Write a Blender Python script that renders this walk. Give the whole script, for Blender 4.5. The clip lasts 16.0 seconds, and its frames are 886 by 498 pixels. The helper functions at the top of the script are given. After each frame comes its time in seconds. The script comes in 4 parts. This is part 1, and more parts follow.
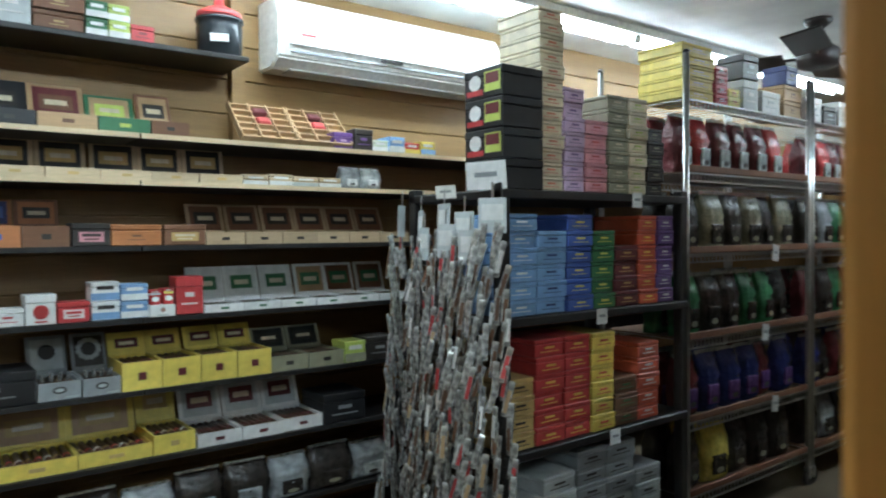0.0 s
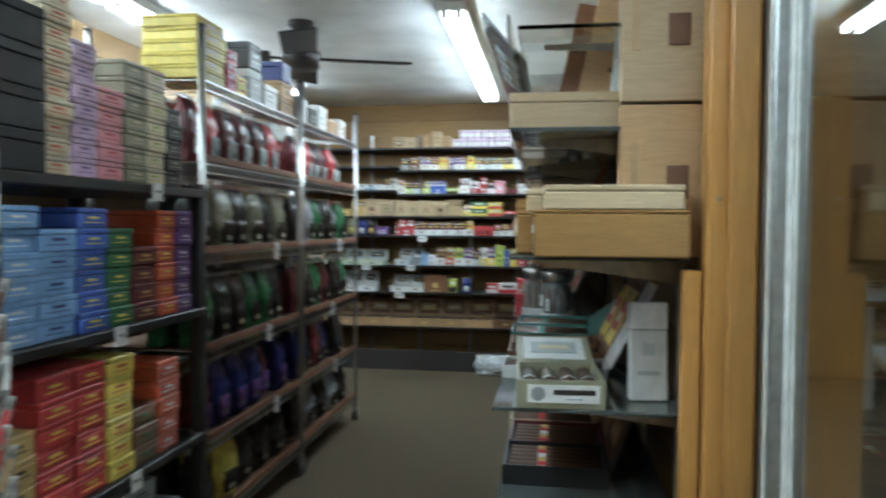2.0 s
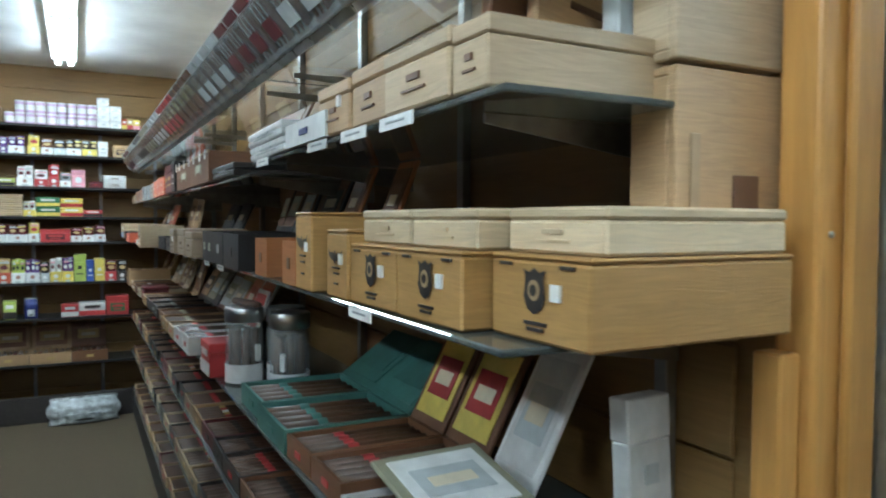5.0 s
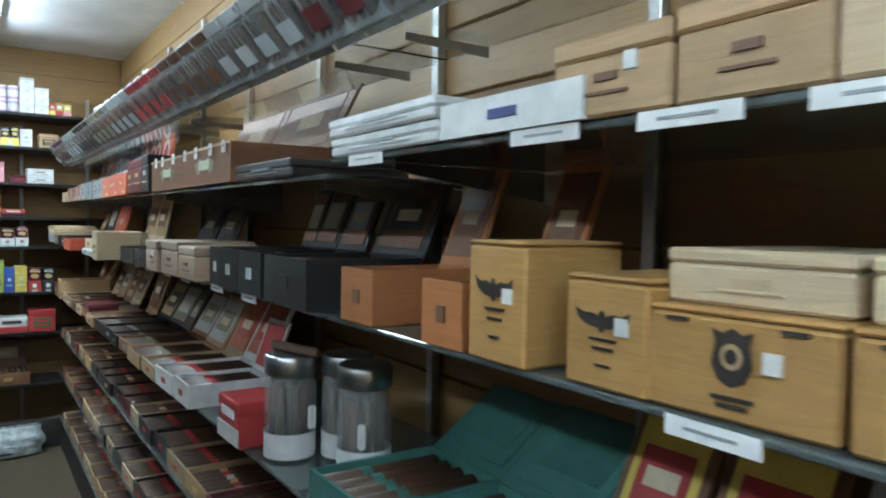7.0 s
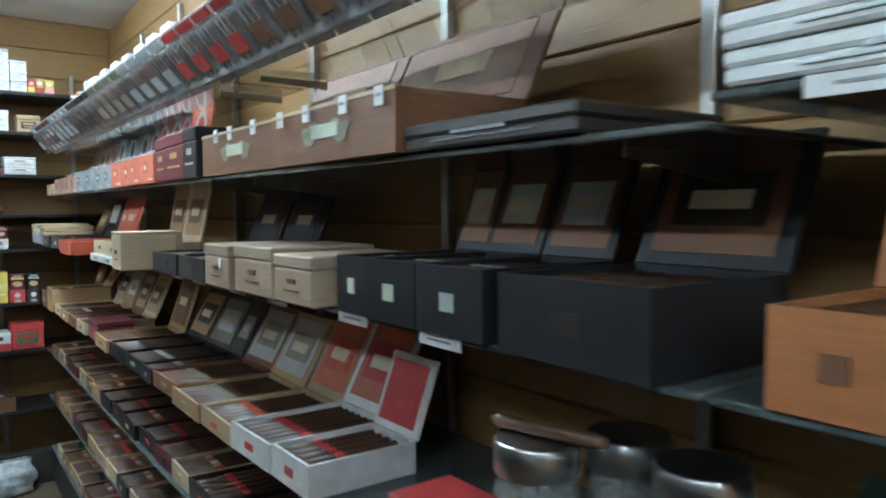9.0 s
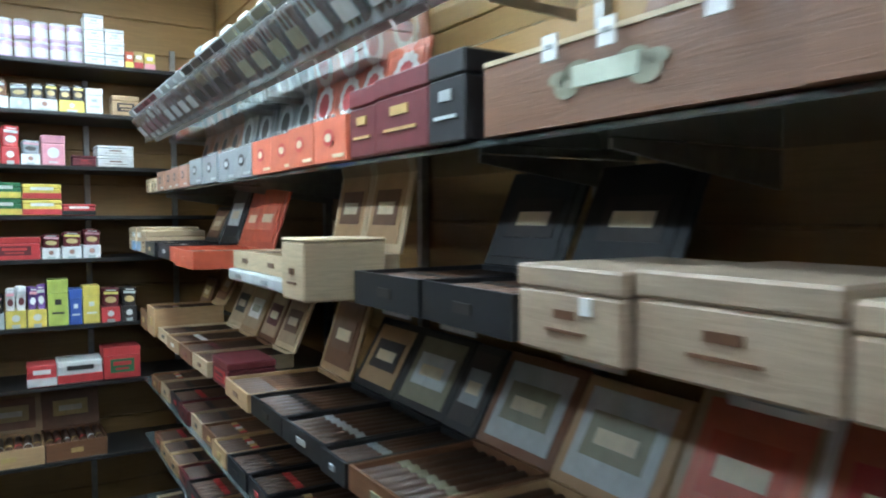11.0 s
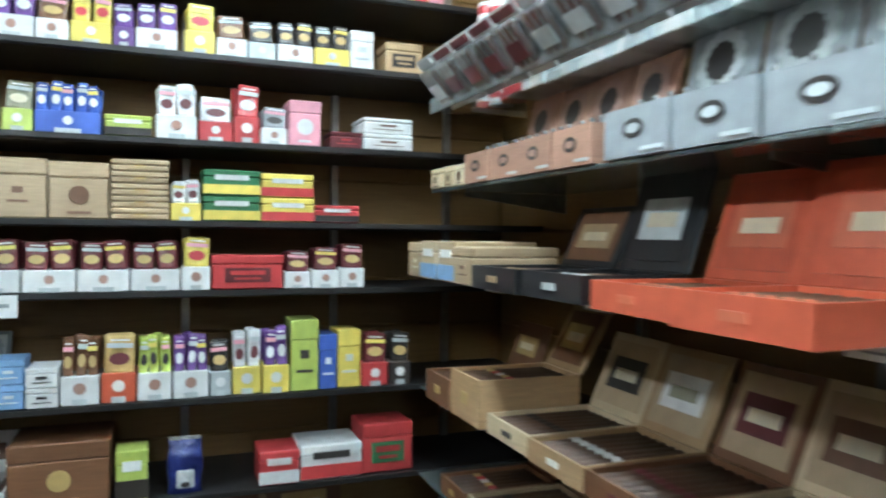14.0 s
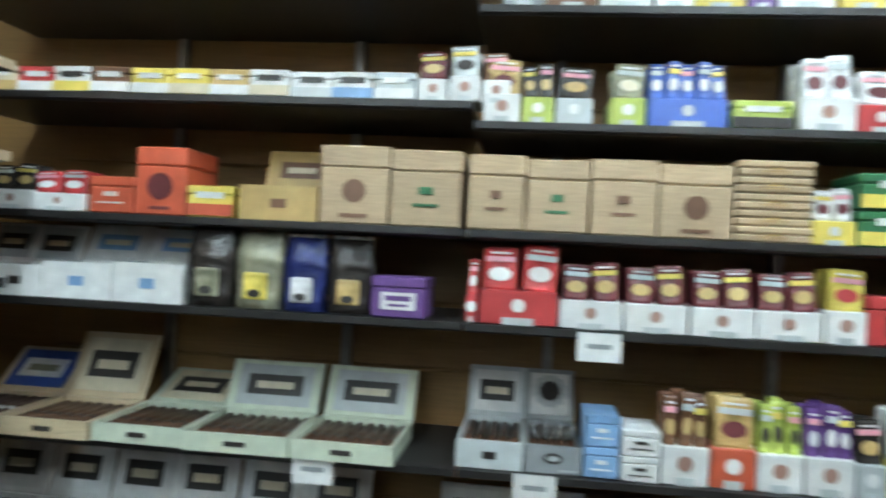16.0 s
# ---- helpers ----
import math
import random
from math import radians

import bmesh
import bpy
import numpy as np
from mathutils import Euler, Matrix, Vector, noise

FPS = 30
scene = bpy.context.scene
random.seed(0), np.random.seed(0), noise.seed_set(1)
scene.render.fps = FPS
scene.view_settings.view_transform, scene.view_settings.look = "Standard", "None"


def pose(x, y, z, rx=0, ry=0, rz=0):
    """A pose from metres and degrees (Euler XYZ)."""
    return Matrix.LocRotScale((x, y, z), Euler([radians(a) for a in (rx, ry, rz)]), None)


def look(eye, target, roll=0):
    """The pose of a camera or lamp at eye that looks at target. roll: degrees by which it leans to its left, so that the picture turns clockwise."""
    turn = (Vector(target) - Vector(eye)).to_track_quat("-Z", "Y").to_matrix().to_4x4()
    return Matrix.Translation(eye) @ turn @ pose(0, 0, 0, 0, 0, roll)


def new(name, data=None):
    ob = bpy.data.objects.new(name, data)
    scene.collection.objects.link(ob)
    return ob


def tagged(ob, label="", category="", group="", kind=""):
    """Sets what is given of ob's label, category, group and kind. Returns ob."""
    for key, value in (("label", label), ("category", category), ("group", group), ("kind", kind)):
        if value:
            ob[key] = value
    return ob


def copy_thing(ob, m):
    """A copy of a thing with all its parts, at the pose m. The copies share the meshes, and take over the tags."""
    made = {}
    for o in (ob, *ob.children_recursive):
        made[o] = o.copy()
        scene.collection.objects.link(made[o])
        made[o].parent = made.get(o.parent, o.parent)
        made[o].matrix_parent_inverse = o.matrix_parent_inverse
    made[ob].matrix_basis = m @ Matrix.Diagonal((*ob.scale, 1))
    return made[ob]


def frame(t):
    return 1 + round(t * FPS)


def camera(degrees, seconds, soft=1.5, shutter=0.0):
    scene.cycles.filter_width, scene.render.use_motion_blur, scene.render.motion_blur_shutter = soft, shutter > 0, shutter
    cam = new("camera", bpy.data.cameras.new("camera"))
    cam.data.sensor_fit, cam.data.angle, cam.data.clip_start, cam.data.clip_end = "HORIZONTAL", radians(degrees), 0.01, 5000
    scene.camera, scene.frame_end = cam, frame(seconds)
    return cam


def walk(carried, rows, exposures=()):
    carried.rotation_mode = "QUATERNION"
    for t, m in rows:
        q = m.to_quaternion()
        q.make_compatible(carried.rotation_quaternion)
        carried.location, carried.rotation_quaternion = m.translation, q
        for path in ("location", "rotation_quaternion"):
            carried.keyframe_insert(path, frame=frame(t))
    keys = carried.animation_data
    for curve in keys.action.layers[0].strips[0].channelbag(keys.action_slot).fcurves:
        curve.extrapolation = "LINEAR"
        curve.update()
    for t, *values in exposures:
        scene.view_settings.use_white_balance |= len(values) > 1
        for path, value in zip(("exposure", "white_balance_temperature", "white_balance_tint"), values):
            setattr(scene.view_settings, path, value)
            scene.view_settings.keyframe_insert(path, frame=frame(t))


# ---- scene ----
FOV = 63.4
cam = camera(FOV, 16.0, soft=2.0, shutter=0.5)
PATH = [
    (0, (0.905, -1.408, 1.255), (-0.684, -0.194, 1.216), -0.5),
    (0.5, (0.803, -1.419, 1.277), (-0.634, -0.029, 1.225), 0.5),
    (1, (0.672, -1.407, 1.291), (-0.472, 0.232, 1.242), 0.5),
    (1.5, (0.536, -1.369, 1.290), (-0.225, 0.480, 1.243), 0.0),
    (2, (0.421, -1.287, 1.281), (0.132, 0.691, 1.214), 0.3),
    (2.5, (0.358, -1.185, 1.283), (0.400, 0.812, 1.178), 0.7),
    (3, (0.296, -1.049, 1.294), (0.672, 0.911, 1.170), 1.2),
    (3.5, (0.226, -0.898, 1.299), (0.779, 1.022, 1.214), 1.0),
    (4, (0.150, -0.753, 1.305), (0.800, 1.138, 1.252), 0.9),
    (4.5, (0.059, -0.611, 1.326), (0.818, 1.238, 1.262), -0.2),
    (4.7, (0.031, -0.548, 1.333), (0.854, 1.273, 1.262), -0.0),
    (6.8, (-0.133, 0.070, 1.372), (0.986, 1.726, 1.297), 0.6),
    (7, (-0.137, 0.130, 1.374), (0.973, 1.793, 1.299), 1.1),
    (7.5, (-0.156, 0.281, 1.378), (0.998, 1.914, 1.308), 1.1),
    (8, (-0.175, 0.447, 1.375), (1.022, 2.048, 1.302), 0.9),
    (8.2, (-0.175, 0.521, 1.377), (1.023, 2.120, 1.279), 0.4),
    (10.3, (-0.158, 1.383, 1.373), (0.992, 3.015, 1.249), -0.8),
    (10.5, (-0.149, 1.473, 1.369), (0.943, 3.145, 1.258), -0.4),
    (11, (-0.154, 1.722, 1.358), (0.885, 3.428, 1.262), -0.1),
    (11.5, (-0.169, 1.953, 1.350), (0.837, 3.679, 1.255), -0.6),
    (12, (-0.187, 2.159, 1.347), (0.788, 3.904, 1.258), -0.3),
    (12.5, (-0.212, 2.372, 1.344), (0.716, 4.142, 1.257), -0.1),
    (13, (-0.243, 2.608, 1.339), (0.657, 4.392, 1.262), 0.3),
    (13.5, (-0.282, 2.829, 1.335), (0.583, 4.630, 1.257), 0.3),
    (14, (-0.318, 3.048, 1.327), (0.401, 4.914, 1.289), 0.6),
    (14.5, (-0.402, 3.237, 1.345), (0.157, 5.156, 1.287), 0.5),
    (15, (-0.532, 3.388, 1.356), (-0.122, 5.344, 1.279), 0.9),
    (15.5, (-0.668, 3.509, 1.335), (-0.533, 5.505, 1.318), 1.8),
    (16, (-0.796, 3.591, 1.318), (-1.027, 5.578, 1.318), 2.8),
]
walk(cam, [(t, look(eye, target, roll)) for t, eye, target, roll in PATH], [(0, 0.1, 5900, 10), (1.5, 0.3, 5900, 10), (4.5, 0.4, 5800, 10), (7, 0.52, 5700, 10), (10.5, 0.68, 5600, 10), (13, 0.74, 5700, 10), (16, 0.68, 6000, 10)])

# ---- light ----
world = bpy.data.worlds.new("world")
world.use_nodes = True
world.node_tree.nodes["Background"].inputs[0].default_value = (0.9, 0.95, 1, 1)
world.node_tree.nodes["Background"].inputs[1].default_value = 0.02
scene.world = world
TUBE = 38.0

# ---- materials ----
MATS = {}


def base(name):
    m = bpy.data.materials.new(name)
    m.use_nodes = True
    t = m.node_tree
    return m, t, t.nodes["Principled BSDF"]


def ramp_noise(t, scale, stretch=(1, 1, 1), detail=5, coord="Object"):
    tc, mp, n = t.nodes.new("ShaderNodeTexCoord"), t.nodes.new("ShaderNodeMapping"), t.nodes.new("ShaderNodeTexNoise")
    mp.inputs["Scale"].default_value = stretch
    n.inputs["Scale"].default_value, n.inputs["Detail"].default_value = scale, detail
    t.links.new(tc.outputs[coord], mp.inputs[0])
    t.links.new(mp.outputs[0], n.inputs["Vector"])
    return n


def vary(t, b, color, n, lo, hi, rand=0.12):
    r = t.nodes.new("ShaderNodeValToRGB")
    r.color_ramp.elements[0].color = (*[min(1, c * lo) for c in color], 1)
    r.color_ramp.elements[1].color = (*[min(1, c * hi) for c in color], 1)
    r.color_ramp.elements[0].position, r.color_ramp.elements[1].position = 0.3, 0.7
    t.links.new(n.outputs[0], r.inputs[0])
    oi, mr, hs = t.nodes.new("ShaderNodeObjectInfo"), t.nodes.new("ShaderNodeMapRange"), t.nodes.new("ShaderNodeHueSaturation")
    mr.inputs["To Min"].default_value, mr.inputs["To Max"].default_value = 1 - rand, 1 + rand
    t.links.new(oi.outputs["Random"], mr.inputs["Value"])
    t.links.new(mr.outputs[0], hs.inputs["Value"])
    t.links.new(r.outputs[0], hs.inputs["Color"])
    t.links.new(hs.outputs[0], b.inputs["Base Color"])


def bump(t, b, n, strength, dist=0.002):
    bp = t.nodes.new("ShaderNodeBump")
    bp.inputs["Strength"].default_value, bp.inputs["Distance"].default_value = strength, dist
    t.links.new(n.outputs[0], bp.inputs["Height"])
    t.links.new(bp.outputs[0], b.inputs["Normal"])


RAW = dict(white=(.78, .78, .76), cream=(.72, .62, .42), beige=(.55, .40, .22), tan=(.46, .30, .14), brown=(.17, .075, .033), dark=(.035, .028, .024),
           black=(.018, .018, .020), grey=(.28, .30, .31), lgrey=(.50, .54, .54), orange=(.62, .13, .05), hot=(.62, .085, .02), red=(.55, .03, .03),
           maroon=(.14, .02, .025), pink=(.75, .30, .36), rose=(.42, .22, .16), yellow=(.80, .62, .05), lime=(.45, .55, .06), green=(.03, .17, .06),
           teal=(.06, .20, .17), blue=(.05, .12, .50), sky=(.20, .38, .66), navy=(.02, .03, .16), purple=(.15, .06, .26), violet=(.62, .42, .62),
           gold=(.55, .36, .10), olive=(.28, .27, .17), cigar=(.10, .045, .02), mint=(.60, .66, .50))
COL = {k: tuple(x * .86 + .14 * (v[0] * .3 + v[1] * .55 + v[2] * .15) for x in v) for k, v in RAW.items()}


def paper(c):
    if ("p", c) not in MATS:
        m, t, b = base("card_" + c)
        n = ramp_noise(t, 30)
        vary(t, b, COL[c], n, 0.88, 1.1)
        b.inputs["Roughness"].default_value = 0.42
        bump(t, b, ramp_noise(t, 220), 0.15, 0.0005)
        MATS["p", c] = m
    return MATS["p", c]


def film(c):
    """Shiny plastic film."""
    if ("f", c) not in MATS:
        m, t, b = base("film_" + c)
        vary(t, b, COL[c], ramp_noise(t, 25), 0.6, 1.35)
        b.inputs["Roughness"].default_value = 0.26
        bump(t, b, ramp_noise(t, 28, detail=3), 0.9, 0.012)
        MATS["f", c] = m
    return MATS["f", c]


def timber(name, c, scale=7.0, stretch=(1, 1, 12), rough=0.5, knots=True):
    if name not in MATS:
        m, t, b = base(name)
        n = ramp_noise(t, scale, stretch, 8, "Object")
        n.inputs["Distortion"].default_value = 1.6
        vary(t, b, c, n, 0.87, 1.10, 0.12)
        b.inputs["Roughness"].default_value = rough
        bump(t, b, n, 0.25, 0.002)
        MATS[name] = m
    return MATS[name]


def plain(name, c, rough=0.5, metal=0.0, scale=40.0, lo=0.85, hi=1.12, bmp=0.1):
    if name not in MATS:
        m, t, b = base(name)
        n = ramp_noise(t, scale)
        vary(t, b, c, n, lo, hi, 0.06)
        b.inputs["Roughness"].default_value, b.inputs["Metallic"].default_value = rough, metal
        bump(t, b, n, bmp, 0.001)
        MATS[name] = m
    return MATS[name]


def glassy(name, c, rough=0.02, trans=1.0, alpha=1.0):
    if name not in MATS:
        m, t, b = base(name)
        b.inputs["Base Color"].default_value = (*c, 1)
        b.inputs["Roughness"].default_value, b.inputs["Transmission Weight"].default_value = rough, trans
        b.inputs["IOR"].default_value, b.inputs["Alpha"].default_value = 1.45, alpha
        MATS[name] = m
    return MATS[name]


PANEL = timber("pine_panel", (.27, .155, .052), 5, (1, 1, 14))
PINE = timber("varnished_pine", (.50, .25, .065), 5, (14, 14, 1), 0.35)
CEDAR = timber("cedar_box", (.44, .26, .11), 14, (1, 8, 8))
WOODC = {"tan": timber("light_box_wood", (.43, .275, .14), 9, (1.3, 1.3, 15)), "beige": timber("pale_box_wood", (.47, .345, .21), 9, (1.3, 1.3, 15)),
         "brown": timber("brown_box_wood", (.19, .085, .04), 9, (1.3, 1.3, 15)), "orange": timber("orange_box_wood", (.42, .16, .055), 9, (1.3, 1.3, 15)),
         "cream": timber("cream_box_wood", (.60, .47, .30), 9, (1.3, 1.3, 15)), "driftwood": timber("weathered_box_wood", (.40, .30, .21), 9, (1.3, 1.3, 16)),
         "rose": timber("rosy_box_wood", (.40, .22, .15), 9, (1.3, 1.3, 15)), "gold": timber("honey_box_wood", (.43, .24, .078), 9, (1.3, 1.3, 15))}
BLACK = plain("black_laminate", (.02, .018, .017), 0.45)
STEEL = plain("chrome_wire", (.55, .56, .56), 0.28, 1.0)
ALU = plain("brushed_aluminium", (.50, .53, .53), 0.38, 0.9)
WHITE = plain("white_plastic", (.78, .79, .76), 0.3)
SLAT = plain("standard_metal", (.35, .34, .32), 0.35, 0.9)
CEIL = plain("ceiling_paint", (.80, .82, .81), 0.75, 0, 3)
CARPET = plain("carpet", (.105, .076, .044), 0.95, 0, 160, 0.6, 1.35, 0.6)
SILVERY = plain("clear_wrap", (.55, .56, .55), .18, .4, 60, .4, 1.5, .6)
GLASS = glassy("clear_glass", (.93, .97, .95), 0.0)
SHELFGLASS = glassy("smoked_shelf_glass", (.24, .28, .27), 0.03, 0.6)
CLEAR = glassy("clear_pack", (.9, .92, .92), 0.12, 0.85)
GLOW, gt, gb = base("lit_tube")
gb.inputs["Emission Color"].default_value, gb.inputs["Emission Strength"].default_value = (.83, .98, 1.0, 1), TUBE


def wood_or_paper(c):
    return WOODC[c[2:]] if c.startswith("w_") else paper(c)


# ---- mesh helpers ----
def bm_box(x0, y0, z0, x1, y1, z1, bev=0.0, bm=None, seg=1):
    own = bm is None or bev
    b = bmesh.new() if own else bm
    v = [b.verts.new((x, y, z)) for z in (z0, z1) for x, y in ((x0, y0), (x1, y0), (x1, y1), (x0, y1))]
    for f in ((3, 2, 1, 0), (4, 5, 6, 7), (0, 1, 5, 4), (1, 2, 6, 5), (2, 3, 7, 6), (3, 0, 4, 7)):
        b.faces.new([v[i] for i in f])
    if bev:
        bmesh.ops.bevel(b, geom=b.edges[:], offset=bev, segments=seg, affect="EDGES", profile=0.5)
        if bm is not None:
            me = bpy.data.meshes.new("t")
            b.to_mesh(me)
            b.free()
            bm.from_mesh(me)
            bpy.data.meshes.remove(me)
            return bm
    return b


def bm_tray(w, d, h, t):
    """An open box with walls of thickness t, in one piece."""
    b = bmesh.new()

    def ring(i, z):
        return [b.verts.new(p) for p in ((i, i, z), (w - i, i, z), (w - i, d - i, z), (i, d - i, z))]
    rings = [ring(0, 0), ring(0, h), ring(t, h), ring(t, t)]
    b.faces.new(rings[0][::-1])
    for a, c in zip(rings, rings[1:]):
        for i in range(4):
            b.faces.new((a[i], a[(i + 1) % 4], c[(i + 1) % 4], c[i]))
    b.faces.new(rings[3])
    return b


def bm_tube(r0, r1, z0, z1, n=14, bm=None, at=(0, 0), cap=True):
    b = bm or bmesh.new()
    rings = []
    for r, z in ((r0, z0), (r1, z1)):
        rings.append([b.verts.new((at[0] + r * math.cos(2 * math.pi * i / n), at[1] + r * math.sin(2 * math.pi * i / n), z)) for i in range(n)])
    for i in range(n):
        b.faces.new((rings[0][i], rings[0][(i + 1) % n], rings[1][(i + 1) % n], rings[1][i])).smooth = True
    if cap:
        b.faces.new(rings[0][::-1])
        b.faces.new(rings[1])
    return b


def bm_lathe(profile, n=20):
    b = bmesh.new()
    rings = [[b.verts.new((r * math.cos(2 * math.pi * i / n), r * math.sin(2 * math.pi * i / n), z)) for i in range(n)] for r, z in profile]
    for a, c in zip(rings, rings[1:]):
        for i in range(n):
            b.faces.new((a[i], a[(i + 1) % n], c[(i + 1) % n], c[i])).smooth = True
    b.faces.new(rings[0][::-1])
    b.faces.new(rings[-1])
    return b


def mesh_of(name, bm, mat):
    me = bpy.data.meshes.new(name)
    bm.to_mesh(me)
    bm.free()
    me.materials.append(mat)
    return me


def part(name, bm, mat, parent=None, label="", m=None):
    ob = new(name, mesh_of(name, bm, mat))
    if parent:
        ob.parent = parent
    if m is not None:
        ob.matrix_basis = m
    if label:
        ob["label"] = label
    return ob


def setting(name, bm, mat, label, category):
    return tagged(part(name, bm, mat), label, category, kind="structure")


PROTO = {}


def put(key, make, m):
    """One thing of a kind: made the first time, copied after that."""
    if key in PROTO:
        return copy_thing(PROTO[key], m)
    ob = make()
    ob.matrix_basis = m
    PROTO[key] = ob
    return ob


def facing(side, x, y, z, yaw=0):
    """Poses of things with their front to the room: width along local x, front at local y = 0."""
    return pose(x, y, z, 0, 0, {"back": 0, "right": -90, "left": 90}[side] + yaw)


# ---- kinds of things ----
TXT = dict(white="maroon", cream="brown", beige="brown", tan="dark", brown="gold", dark="gold", black="lgrey", grey="dark", lgrey="dark", orange="maroon", hot="white", red="white",
           maroon="gold", pink="white", rose="dark", yellow="red", lime="dark", green="yellow", teal="dark", blue="white", sky="white", navy="sky", purple="white", violet="white",
           gold="maroon", olive="cream", mint="green", driftwood="dark")


def bm_ovals(specs):
    """Thin printed ovals (cx, cz, rx, rz, y) that face local -y, in one print."""
    b = bmesh.new()
    for cx, cz, rx, rz, y in specs:
        b.faces.new([b.verts.new((cx + rx * math.cos(2 * math.pi * i / 16), y, cz + rz * math.sin(2 * math.pi * i / 16))) for i in range(16)])
    return b


def bm_outline(points, y):
    b = bmesh.new()
    b.faces.new([b.verts.new((x, y, z)) for x, z in points])
    return b


def bm_seal(cx, cz, r, y, n=36, flat=False):
    """A round seal with a scalloped edge; flat: lying in local xy, y is then its height."""
    b = bmesh.new()
    vs = []
    for i in range(n):
        a, q = 2 * math.pi * i / n, r * (1 if i % 3 else .9)
        vs.append(b.verts.new((cx + q * math.cos(a), cz + q * math.sin(a), y) if flat else (cx + q * math.cos(a), y, cz + q * math.sin(a))))
    b.faces.new(vs)
    return b


def wing_emblem(root, w, h, cz, c):
    """A spread-wing stamp: two swept wings and a body, with lines of print below."""
    for s in (-1, 1):
        pts = [(w / 2 + s * w * x, h * (cz + z)) for x, z in ((.02, .03), (.12, .07), (.24, .06), (.34, .11), (.31, .02), (.24, -.02), (.16, -.05), (.03, -.06))]
        part("printed_wing", bm_outline(pts if s > 0 else pts[::-1], -.0025), paper(c), root)
    part("printed_body", bm_ovals([(w / 2, h * cz, w * .05, h * .10, -.003)]), paper(c), root)
    for dz, k in ((-.17, .16), (-.25, .12), (-.40, .08)):
        part("printed_line", bm_box(w * (.5 - k), -.0025, h * (cz + dz), w * (.5 + k), 0, h * (cz + dz + .025)), paper(c), root)


def shield_emblem(root, w, h, c):
    """A framed shield stamp with a round crest and lines of print."""
    pts = [(-.09, .72), (-.11, .84), (-.05, .80), (0, .86), (.05, .80), (.11, .84), (.09, .72), (.11, .52), (.07, .38), (0, .32), (-.07, .38), (-.11, .52)]
    part("printed_shield", bm_outline([(w * (.5 + x), h * z) for x, z in pts][::-1], -.0025), paper(c), root)
    part("printed_crest", bm_ovals([(w * .5, h * .60, w * .06, h * .12, -.0033)]), paper("tan"), root)
    part("printed_crest", bm_ovals([(w * .5, h * .60, w * .035, h * .07, -.004)]), paper(c), root)
    for z, k in ((.20, .11), (.13, .08)):
        part("printed_line", bm_box(w * (.5 - k), -.0025, h * z, w * (.5 + k), 0, h * (z + .04)), paper(c), root)
    for x in (.12, .74):
        part("printed_line", bm_box(w * x, -.0025, h * .86, w * (x + .13), 0, h * .90), paper(c), root)


def nice(c):
    c = c.replace("w_", "")
    return {"lgrey": "pale grey", "hot": "bright red-orange", "sky": "light blue", "rose": "rosy brown", "driftwood": "weathered grey-brown", "dark": "very dark brown"}.get(c, c)


